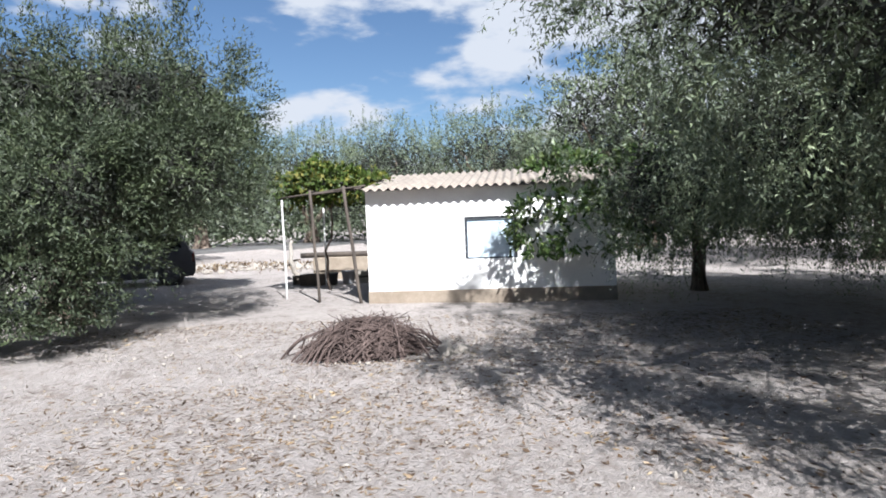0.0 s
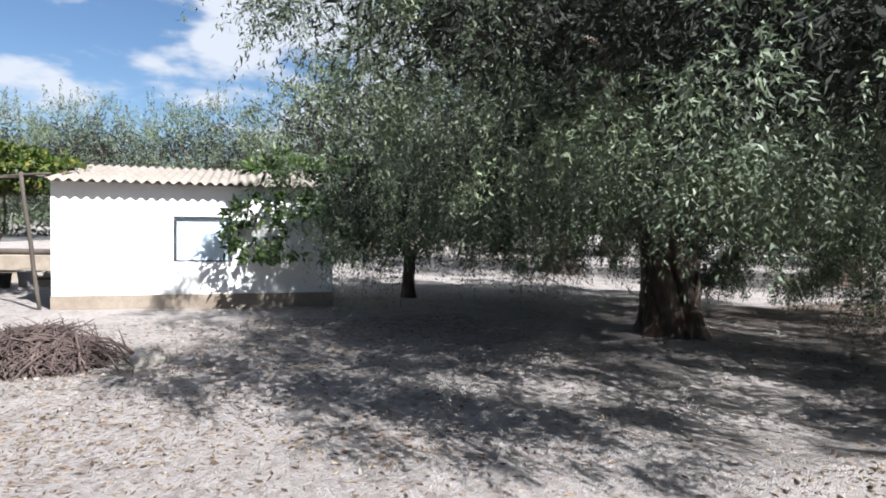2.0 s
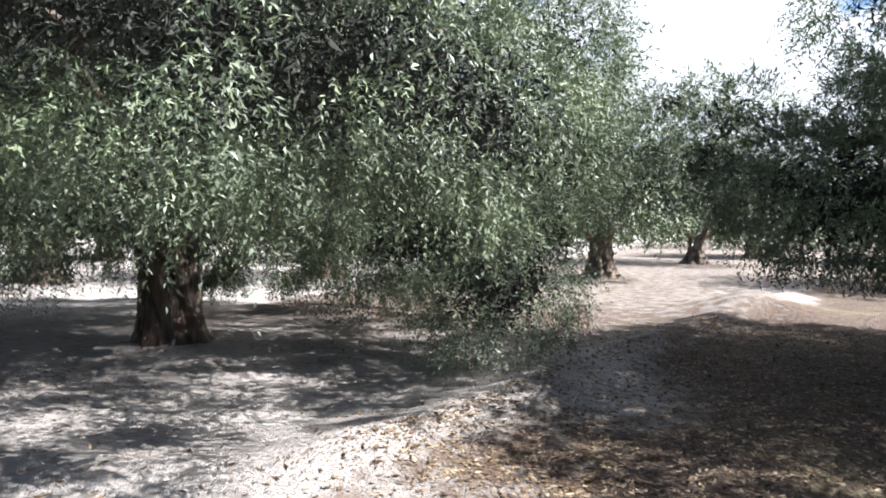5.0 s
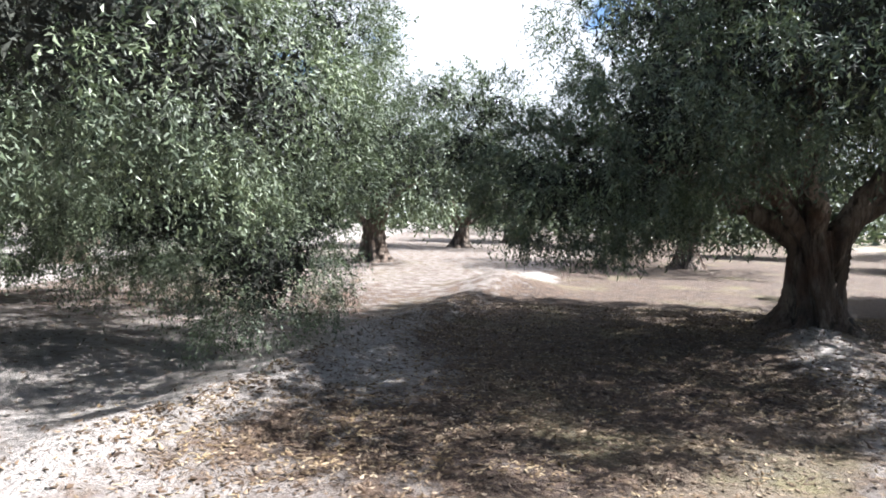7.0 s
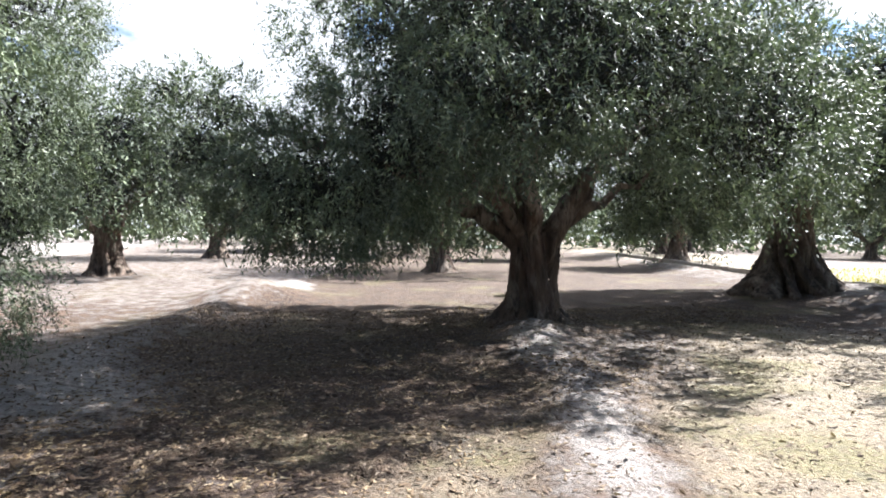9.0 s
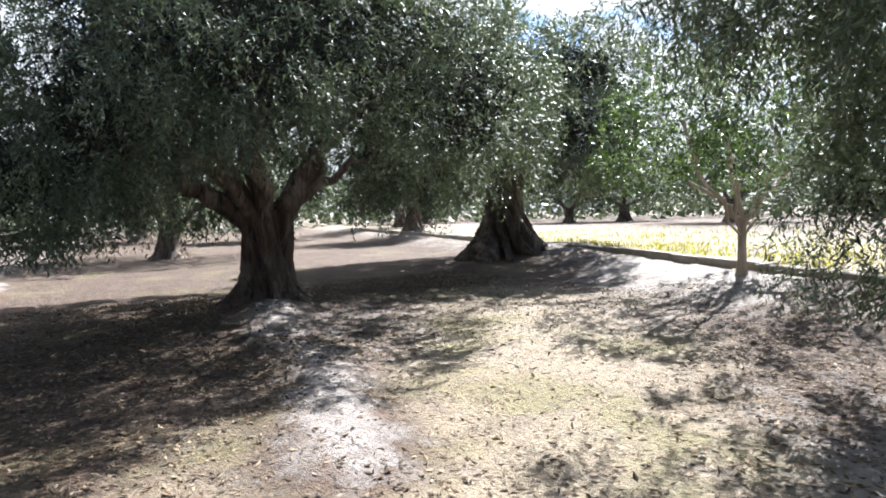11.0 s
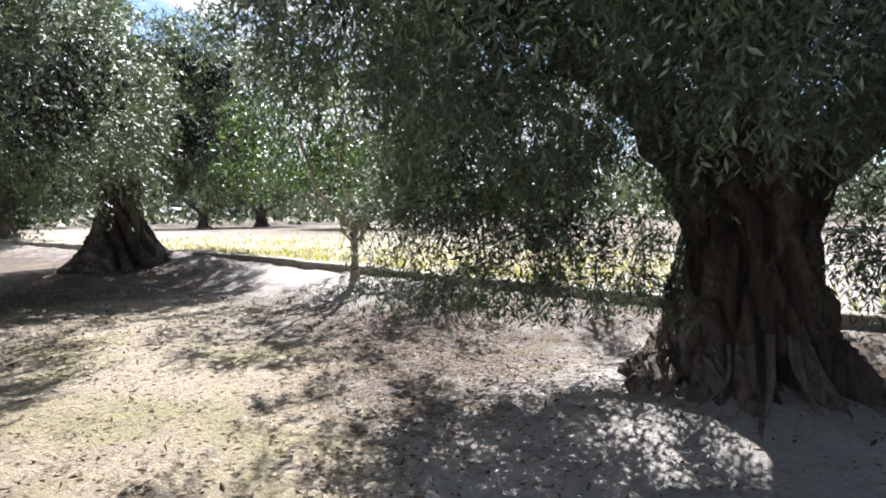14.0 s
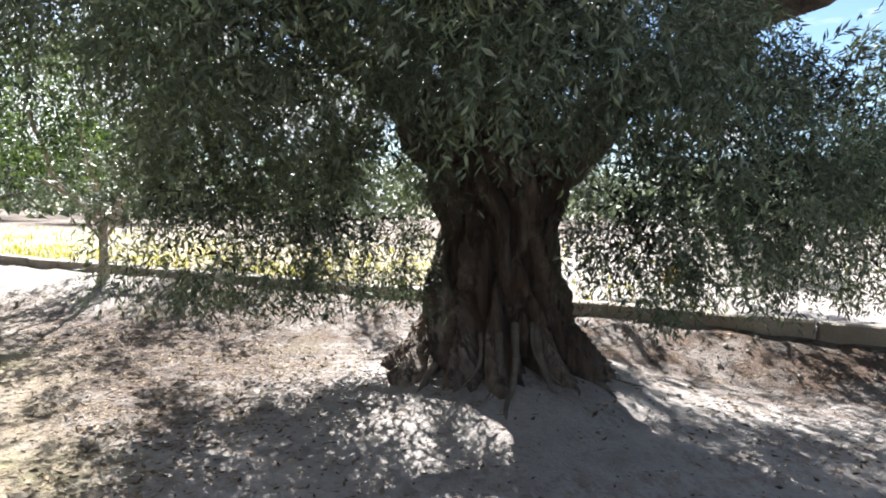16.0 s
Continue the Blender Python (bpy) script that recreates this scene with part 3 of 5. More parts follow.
def limb_mesh(rng, a, b, r0, r1, bend=0.25, n=9, sides=12):
    bm = bmesh.new()
    a, b = Vector(a), Vector(b)
    off = Vector([rng.uniform(-1, 1) for _ in range(3)]) * bend * (b - a).length * 0.4
    off.z = abs(off.z) * 0.6 + 0.05
    pts, rad = [], []
    for i in range(n):
        t = i / (n - 1)
        w = Vector([rng.uniform(-1, 1) for _ in range(3)]) * 0.035 * (b - a).length * (0 < i < n - 1)
        pts.append(a.lerp(b, t) + off * math.sin(math.pi * t) + w)
        rad.append((r0 + (r1 - r0) * t ** 0.8) * rng.uniform(0.9, 1.1))
    tube(bm, pts, rad, sides)
    return bm


def olive(x, y, R, zlow, ztop, h, r_top, r_base, flare, seed, clumps, shoots, leaves, L, W, inner, Lin, label,
          lean=(0, 0), n=10, limbs=7, extra=(), flutes=7, roots=0, floor_z=0.35, droop=0.6, detail=72, cell=0.42, category="olive tree", group="", mat=None, z=None, name="olive_tree", shoot=0.3, big=(), wide=None, bark=None, core=0, core_size=0.16, core_span=0.72, core_low=1.9, groove=0.16, fork=0.0, thick=2.2, focus=None, gaps=(), dents=(), hollow=0.0, fine=False, near=None, curtain=0.0, ropes=0.0, spikes=0):
    rng, rr = np.random.RandomState(seed), random.Random(seed)
    base = tagged(new(name), label, category, group)
    base.location = (x, y, gz(x, y) if z is None else z)
    part("trunk", trunk_mesh(rr, h, r_top, r_base, flare, lean, flutes, groove, sides=detail, rings=max(14, detail * 2 // 3), fork=fork, dents=dents, ropes=ropes), bark or BARK, base, smooth=True)
    lobes = make_lobes(rr, R, zlow if callable(zlow) else (lambda a: zlow), ztop, n, wide=wide) + list(extra)
    high = [v for v in lobes if v[2] > h + 0.9]
    picks = rr.sample(high, min(limbs, len(high)))
    for i, lo in enumerate(picks):
        a = math.atan2(lo[1], lo[0])
        s0 = Vector((lean[0] + 0.5 * r_top * math.cos(a), lean[1] + 0.5 * r_top * math.sin(a), h - 0.25))
        part("limb", limb_mesh(rr, s0, (lo[0] * 0.9, lo[1] * 0.9, lo[2] + 0.1), r_top * rr.uniform(0.34, 0.5), 0.03), bark or BARK, base, smooth=True)
    for a0, b0, w0, w1 in big:
        part("limb", limb_mesh(rr, a0, b0, w0, w1, 0.15, 11, 18), bark or BARK, base, smooth=True)
    for i in range(roots):
        a = 2 * math.pi * (i + rr.uniform(-0.3, 0.3)) / roots
        bm = bmesh.new()
        pts = []
        rl = r_base * rr.uniform(1.3, 2.3)
        bend = rr.uniform(-0.5, 0.5)
        d0 = r_top + (r_base - r_top) * rr.uniform(0.4, 0.8)
        for k in range(9):
            t = k / 8
            d = d0 + (rl - d0) * t
            aa = a + bend * t * t + 0.06 * math.sin(7 * t + i)
            px, py = d * math.cos(aa), d * math.sin(aa)
            zz = gz(x + px, y + py) - base.location.z
            pts.append((px, py, max(zz, -flare * math.log((d - r_top) / (r_base - r_top))) + 0.012 * math.sin(9 * t + 2 * i) - 0.004 - 0.035 * t))
        w = rr.uniform(0.012, 0.034)
        tube(bm, pts, [w * (1.3 - 1.0 * k / 8) for k in range(9)], 8)
        part("root", bm, ROOT, base, "dusty grey surface root", smooth=True)
    leaf_mesh, twig_mesh = foliage(rng, lobes, clumps, shoots, leaves, L, W, droop, cell, inner, Lin, floor_z, shoot, len(extra), thick, focus, gaps, hollow, fine, near, curtain, spikes)
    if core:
        # heart of the crown: a tangle that keeps light out, with shade painted in
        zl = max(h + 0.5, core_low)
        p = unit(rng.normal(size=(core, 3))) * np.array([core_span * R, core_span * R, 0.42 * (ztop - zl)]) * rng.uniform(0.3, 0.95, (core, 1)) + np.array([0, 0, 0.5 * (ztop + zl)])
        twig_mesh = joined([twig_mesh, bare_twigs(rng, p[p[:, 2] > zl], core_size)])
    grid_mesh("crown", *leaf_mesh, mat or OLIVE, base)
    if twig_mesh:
        grid_mesh("tangle", *twig_mesh, SHADE_TWIG, base)["label"] = "tangle of inner twigs and old leaves, darkened as the crown's shade"
    return base


def low(table, reach=70.0):
    """Lowest height of a crown by the angle, eased between (degrees, height) pairs."""
    def at(a):
        d = math.degrees(a) % 360
        w = [(max(0.0, 1 - abs((d - k + 180) % 360 - 180) / reach) ** 2 + 1e-4, v) for k, v in table]
        return sum(p * v for p, v in w) / sum(p for p, v in w)
    return at


tree_by_hut = olive(6.8, 6.8, 5.4, low([(228, 2.0), (247, 1.9), (272, 1.1), (305, 0.9), (340, 0.9), (208, 2.75), (190, 2.5), (172, 1.6), (150, 1.0), (120, 0.9), (90, 0.8), (60, 0.8), (30, 0.8), (0, 0.8)], 45.0), 6.7, 1.6, 0.36, 0.48, 0.2, 11,
    1150, 33, 18, 0.047, 0.0132, 110000, 0.11, "large old olive tree with dark trunk and low drooping crown", lean=(-0.15, 0.1), n=13, roots=5, floor_z=0.12, core=80000, near=(-0.64, -0.77), curtain=0.4, thick=1.4, cell=0.68, hollow=0.2,
    wide=low([(125, 0.62), (95, 0.72), (155, 0.68), (180, 0.86), (210, 1.08), (240, 1.12), (275, 1.02), (0, 1.0), (50, 1.0)]),
    extra=[(-0.2, -4.6, 1.05, 0.8, 0.7, 0.7), (0.5, -4.5, 0.75, 0.85, 0.7, 0.7), (1.0, -4.6, 1.05, 0.75, 0.7, 0.85), (-4.0, 1.4, 1.85, 1.1, 1.1, 0.8), (-2.8, 3.4, 1.85, 1.0, 1.0, 0.7), (1.6, -4.8, 3.8, 1.0, 0.9, 0.9), (1.5, -4.7, 2.4, 1.0, 0.9, 0.9), (1.2, -4.7, 1.5, 0.8, 0.7, 0.6),
           (3.5, 1.5, 1.5, 1.3, 1.3, 1.0), (2.2, 3.4, 1.75, 1.4, 1.3, 0.9), (0.2, 4.2, 1.95, 1.4, 1.2, 0.9), (4.3, -0.8, 1.5, 1.2, 1.2, 0.9),
           (3.2, 2.6, 1.3, 1.2, 1.2, 0.8), (1.3, 4.1, 1.85, 1.2, 1.1, 0.8), (-2.7, 0.3, 2.15, 1.1, 1.1, 0.8), (-2.0, -2.2, 2.35, 1.1, 1.1, 0.7), (-0.9, -2.6, 2.35, 1.1, 1.0, 0.7), (-2.7, -1.2, 2.2, 1.0, 1.0, 0.7), (0.4, -2.8, 2.2, 1.0, 1.0, 0.7), (-3.5, -0.8, 2.2, 0.9, 0.9, 0.7), (1.3, -3.3, 1.45, 0.9, 0.8, 0.85), (0.6, -3.0, 1.5, 0.8, 0.8, 0.8), (2.4, -2.8, 1.4, 1.0, 0.9, 0.85), (1.5, -2.0, 1.5, 0.9, 0.9, 0.8), (3.4, -2.2, 1.4, 1.0, 1.0, 0.85),
           (-4.9, -2.6, 3.0, 1.0, 0.9, 0.7), (-4.3, -3.5, 2.7, 1.0, 1.0, 0.7), (-3.6, -4.3, 2.55, 1.0, 1.0, 0.65), (-2.8, -4.8, 2.5, 1.0, 1.0, 0.65), (-1.9, -5.1, 2.5, 1.0, 0.9, 0.65), (-0.9, -5.0, 2.5, 1.0, 0.9, 0.8)],
    big=[((-0.2, 0.1, 1.3), (-1.6, 0.5, 2.9), 0.2, 0.08), ((0.1, 0.0, 1.4), (0.6, -0.6, 3.2), 0.24, 0.1)])
# core_low: a mostly unseen upper tangle, added to shade the ground
tree_near = olive(-0.5, -6.3, 4.6, low([(90, 2.2), (50, 2.5), (15, 2.55), (340, 2.3), (300, 1.9), (270, 1.8), (240, 1.8), (200, 1.0), (165, 1.0), (130, 1.7)]), 6.7, 1.85, 0.385, 0.72, 0.4, 23,
    1200, 17, 13, 0.066, 0.0155, 26000, 0.1, "huge ancient olive tree with fluted trunk and spreading roots", n=13, roots=30, core=32000, core_size=0.14, core_span=0.75, core_low=3.7, wide=low([(90, 0.76), (60, 0.78), (120, 0.8), (20, 0.86), (340, 1.1), (310, 1.3), (280, 1.3), (250, 1.2), (200, 1.0), (160, 0.95)]), detail=180, flutes=11, floor_z=0.38, thick=2.0, ropes=0.10,
    fine=True, near=(0.1, 1.0), curtain=0.5, shoot=0.28, cell=0.54, hollow=0.58,
    gaps=[((-1.0, 3.0, 2.3), (-4.2, -1.6, 3.9), 0.8), ((2.75, 3.3, 2.37), (5.6, 0.4, 3.5), 0.75), ((0.72, 3.3, 1.25), (1.38, -3.7, 1.5), 0.26)], dents=[(0.85, 1.4, 0.2, 0.35, 0.45), (1.72, 0.95, 0.08, 0.5, 0.3), (1.3, 0.55, 0.07, 0.5, 0.35), (2.05, 0.5, 0.07, 0.45, 0.3), (2.5, 0.9, 0.09, 0.4, 0.3)], focus=lambda v: 0.6 if v[1] < -1.5 or v[2] > 4.8 else 1.0, groove=0.19, fork=0.32,
    extra=[(-1.2, 0.3, 1.5, 0.6, 0.5, 0.75), (-1.9, 0.4, 1.35, 0.6, 0.6, 0.7), (1.45, 0.2, 1.05, 0.75, 0.55, 0.65), (2.2, 0.4, 1.15, 0.7, 0.6, 0.65), (1.2, 0.5, 1.55, 0.6, 0.5, 0.5), (2.0, -0.3, 1.6, 0.9, 0.7, 0.6), (-0.85, 1.0, 1.15, 0.4, 0.4, 0.65), (-2.4, -0.2, 0.95, 0.8, 0.7, 0.6),
           (-3.3, 0.3, 1.0, 0.7, 0.7, 0.6), (-1.5, 0.9, 1.6, 0.6, 0.6, 0.6), (-1.5, 0.6, 2.2, 0.75, 0.6, 0.5), (-2.3, 0.5, 2.1, 0.75, 0.6, 0.5), (-1.0, 0.3, 2.0, 0.5, 0.5, 0.5), (0.0, 2.2, 2.35, 0.75, 0.6, 0.5), (1.4, 2.2, 2.3, 0.6, 0.6, 0.45), (-1.3, 2.1, 2.3, 0.7, 0.6, 0.5),
           (0.4, 1.0, 2.55, 0.8, 0.6, 0.5), (-0.6, 1.1, 2.35, 0.8, 0.6, 0.5), (1.7, 1.0, 2.1, 0.8, 0.7, 0.5), (2.9, 2.5, 3.0, 0.7, 0.7, 0.6), (2.9, 1.2, 2.95, 0.7, 0.7, 0.5), (2.2, 2.2, 2.6, 0.7, 0.7, 0.5)],
    big=[((0.22, 0.0, 1.3), (1.7, 0.2, 2.75), 0.30, 0.13), ((-0.25, 0.0, 1.45), (-3.3, 0.25, 3.4), 0.26, 0.15), ((-0.2, -0.1, 1.4), (-0.2, -0.5, 3.4), 0.34, 0.14), ((1.4, 0.1, 2.5), (2.6, 0.4, 3.3), 0.13, 0.06)])
tree_middle = olive(10.3, -5.1, 4.8, low([(155, 2.5), (66, 1.2), (246, 1.5), (335, 1.5), (110, 1.5), (200, 2.2)]), 6.7, 1.4, 0.39, 0.60, 0.18, 35,
    900, 20, 13, 0.078, 0.021, 30000, 0.15, "mature olive tree with forked fluted trunk on a low mound", n=12, roots=5, detail=96, flutes=9, floor_z=0.75, core=16000, core_size=0.19, groove=0.2, near=(-0.9, 0.43), curtain=0.4, cell=0.64, hollow=0.1, thick=1.35,
    wide=low([(60, 0.82), (100, 0.82), (140, 0.9), (20, 0.95), (180, 1.0), (230, 1.0), (280, 0.96), (330, 0.98)]),
    extra=[(-1.0, 3.3, 2.0, 1.2, 1.1, 0.9), (-0.3, 3.9, 1.9, 1.2, 1.1, 0.9), (-1.6, 2.6, 2.6, 1.0, 1.0, 0.8), (0.6, 4.4, 2.2, 1.0, 0.9, 0.7), (0.9, 5.0, 3.2, 0.9, 0.8, 0.42), (0.2, 5.3, 2.5, 0.7, 0.6, 0.5), (1.7, 5.9, 3.6, 0.7, 0.55, 0.3)],
    big=[((0.05, 0.22, 1.2), (0.1, 1.75, 2.05), 0.19, 0.13), ((0.1, 1.7, 2.05), (0.7, 4.6, 3.0), 0.12, 0.05), ((-0.1, -0.2, 1.25), (-0.3, -2.3, 3.6), 0.21, 0.12), ((0.0, 0.0, 1.3), (0.3, 0.2, 3.6), 0.2, 0.1)])
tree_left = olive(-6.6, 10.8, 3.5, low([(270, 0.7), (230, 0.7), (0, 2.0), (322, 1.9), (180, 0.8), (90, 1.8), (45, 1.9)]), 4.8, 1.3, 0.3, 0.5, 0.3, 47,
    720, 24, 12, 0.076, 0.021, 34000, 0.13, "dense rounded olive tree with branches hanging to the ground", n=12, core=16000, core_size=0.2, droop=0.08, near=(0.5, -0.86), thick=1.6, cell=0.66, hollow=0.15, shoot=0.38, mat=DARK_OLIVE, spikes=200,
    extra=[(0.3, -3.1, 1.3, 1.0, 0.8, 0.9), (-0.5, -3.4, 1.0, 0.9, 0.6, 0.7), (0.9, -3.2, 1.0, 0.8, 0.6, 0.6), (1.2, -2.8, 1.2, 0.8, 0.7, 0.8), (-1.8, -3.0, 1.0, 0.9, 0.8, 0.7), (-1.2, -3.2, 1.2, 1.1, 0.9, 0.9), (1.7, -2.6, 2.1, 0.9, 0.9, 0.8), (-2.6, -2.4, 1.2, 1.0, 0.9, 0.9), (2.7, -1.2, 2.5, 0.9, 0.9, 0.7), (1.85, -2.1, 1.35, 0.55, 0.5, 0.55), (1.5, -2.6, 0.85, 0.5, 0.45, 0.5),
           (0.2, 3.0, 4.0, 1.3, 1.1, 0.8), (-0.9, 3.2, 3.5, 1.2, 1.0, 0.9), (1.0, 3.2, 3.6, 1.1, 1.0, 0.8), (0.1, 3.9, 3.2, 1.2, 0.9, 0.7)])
tree_old = olive(13.7, -13.9, 4.4, low([(0, 2.0), (135, 2.5), (200, 2.3), (270, 2.0)]), 6.4, 2.15, 0.36, 1.3, 0.75, 53,
    950, 10, 11, 0.115, 0.032, 24000, 0.2, "ancient olive tree with broad cone-shaped trunk base", n=11, detail=96, flutes=11, floor_z=1.0, core=7000, core_size=0.24, core_span=0.5, groove=0.24, shoot=0.36, near=(-0.7, 0.7), cell=0.55, hollow=0.05)
fruit_tree = olive(4.85, 12.3, 2.2, 1.4, 3.0, 1.0, 0.11, 0.17, 0.2, 61,
    210, 6, 8, 0.15, 0.06, 0, 0.22, "leafy fruit tree with broad green leaves beside the hut", n=8, detail=24, limbs=6, droop=0.5, floor_z=0.9, fine=True, thick=1.7,
    extra=[(-2.95, -1.12, 1.45, 0.6, 0.36, 0.6), (-2.35, -1.25, 1.35, 0.7, 0.4, 0.6), (-2.75, -1.12, 2.05, 0.65, 0.4, 0.5), (-1.6, -1.35, 1.55, 0.85, 0.5, 0.85)], category="fruit tree", mat=FRUIT_LEAF, name="fruit_tree")
sapling = olive(5.6, -11.5, 2.3, low([(118, 2.3), (60, 1.9), (170, 1.9), (240, 1.5), (300, 1.5), (0, 1.5)]), 3.6, 0.9, 0.06, 0.1, 0.15, 71,
    300, 7, 8, 0.09, 0.036, 0, 0.13, "young fruit tree with forked pale trunk", n=9, detail=24, limbs=4, droop=0.45, category="fruit tree", mat=FRUIT_LEAF, name="fruit_tree", fine=True,
    floor_z=1.45, bark=PALE_BARK, big=[((0, 0, 0.82), (0.75, 0.4, 1.6), 0.05, 0.03), ((0, 0, 0.85), (0.1, 0.1, 2.0), 0.05, 0.025), ((0, 0, 0.8), (-0.65, -0.35, 1.9), 0.06, 0.03)])

far_kinds = []
for k in range(3):
    far_kinds.append(olive(*[(22.9, 4.0), (25.8, -7.9), (36.2, 1.45)][k], [3.1, 5.0, 4.6][k], [1.8, 1.35, 1.2][k], [5.7, 7.4, 7.0][k], 1.5, 0.36, 0.75, 0.35, 80 + k,
        520, 5, 6, 0.2, 0.06, 3000, 0.3, "olive tree in the grove with grey-green crown", group="olive trees of the grove", n=10, detail=36, limbs=5, shoot=0.42, cell=0.6, floor_z=0.7, core=2500, core_size=0.34))
upright = olive(-3.5, 39, 4.6, 1.0, 7.0, 1.5, 0.34, 0.6, 0.35, 91,
    420, 6, 7, 0.15, 0.045, 2500, 0.3, "olive tree beyond the farm road with upright grey-green shoots", group="olive trees beyond the road", n=11, detail=36, limbs=5, shoot=0.6, cell=0.6, floor_z=0.6, core=1800, core_size=0.34, droop=0.02, spikes=45)
for px, py, k, a in ((2.5, 40, 1.1, 80), (8.5, 41, 1.0, 150), (-9, 41, 1.0, 210), (15, 39, 1.0, 300), (-15, 38, 1.0, 20), (-6, 50, 1.0, 120), (5.5, 51, 1.1, 255)):
    t = copy_thing(upright, pose(px, py, gz(px, py) - 0.05, 0, 0, a))
    t.scale = (k, k, k)
SPOTS = [(46.3, -1.6), (45.2, -11.4), (51, -3), (29, -21.8), (11.6, 16.8), (17.2, 11.5), (38, -18), (42, -30), (35.6, -43), (58, -14), (36, 14), (26, 17),
         (20, 25), (8, 26), (-22, 33), (-13, 27), 
         (52, -40), (22, -44), (8, -46), (-6, -44), (33.6, -47.9)]
rs = random.Random(5)
for i, (px, py) in enumerate(SPOTS):
    t = copy_thing(far_kinds[i % 3], pose(px, py, gz(px, py) - 0.05, 0, 0, rs.uniform(0, 360)))
    k = rs.uniform(0.9, 1.12)
    t.scale = (k, k, k * rs.uniform(0.95, 1.08))


def far_woods():
    """Distant crowns that close the horizon all round."""
    rng = np.random.RandomState(88)
    n = 60000
    a = rng.uniform(0, 2 * np.pi, n)
    r = rng.uniform(66, 100, n)
    row = np.floor((r - 66) / 9)
    q = a * (r / 5.5) / (2 * np.pi) * 2 + 0.37 * row
    top = 4.6 + 1.6 * np.sqrt(np.clip(1 - (2 * (q % 1) - 1) ** 2, 0, 1)) + 0.9 * np.sin(43 * a + 2 + row)
    z = 0.2 + top * rng.uniform(0.0, 1, n) ** 0.8
    p = np.stack([r * np.cos(a), r * np.sin(a), z], -1)
    d = unit(rng.normal(size=p.shape) + np.array([0, 0, 0.3]))
    w = unit(np.cross(d, rng.normal(size=p.shape)))
    ln = rng.uniform(0.6, 1.4, n)
    co, tr = sliver_arrays(p, d, w, ln, ln * 0.5)
    tagged(grid_mesh("far_woods", co, tr, OLIVE), "distant grey-green belt of trees round the grove", "woods", kind="stuff")


far_woods()


def belt(name, line, n, width, height, length, material, label, category, seed):
    """A run of low shrubs along a line."""
    rng = np.random.RandomState(seed)
    pts = np.array(walk_line(line, 0.25))
    k = rng.randint(0, len(pts), n)
    a = np.radians(pts[k, 2] + 90)
    off = rng.normal(size=n) * width
    x, y = pts[k, 0] + np.cos(a) * off + rng.normal(size=n) * 0.15, pts[k, 1] + np.sin(a) * off
    top = height * (0.65 + 0.45 * ripple(x, y, 0.9, seed))
    z = ground_z(x, y) + np.maximum(top, 0.1) * rng.uniform(0, 1, n) ** 0.9
    p = np.stack([x, y, z], -1)
    d = unit(rng.normal(size=p.shape) + np.array([0, 0, 0.4]))
    w = unit(np.cross(d, rng.normal(size=p.shape)))
    ln = length * rng.uniform(0.6, 1.3, n)
    co, tr = leaf_arrays(p, d, w, ln, ln * 0.3)
    tagged(grid_mesh(name, co, tr, material), label, category, kind="stuff")


def walk_line(line, pitch):
    """Places and headings at even steps along a polyline."""
    out = []
    left = 0.0
    for (ax, ay), (bx, by) in zip(line, line[1:]):
        ln = math.hypot(bx - ax, by - ay)
        d = left
        while d < ln:
            out.append((ax + (bx - ax) * d / ln, ay + (by - ay) * d / ln, math.degrees(math.atan2(by - ay, bx - ax))))
            d += pitch
        left = d - ln
    return out


belt("hedge", [(-40, 34), (-16, 40), (-5, 44), (28, 54)], 9000, 1.1, 2.4, 0.5, OLIVE, "dark unkempt hedge behind the farm road", "hedge", 91)
belt("dry_weeds", [(-11, 21), (-8.5, 22.5), (-5.5, 22.5), (-3.0, 21.5)], 2600, 0.8, 0.3, 0.14, LITTER, "dry straw-coloured weeds on the bank", "weeds", 92)

# ---- hut ----
HUT = pose(-1.5, 11.9, 0, 0, 0, -6)
HUT_L, HUT_D = 4.55, 2.8


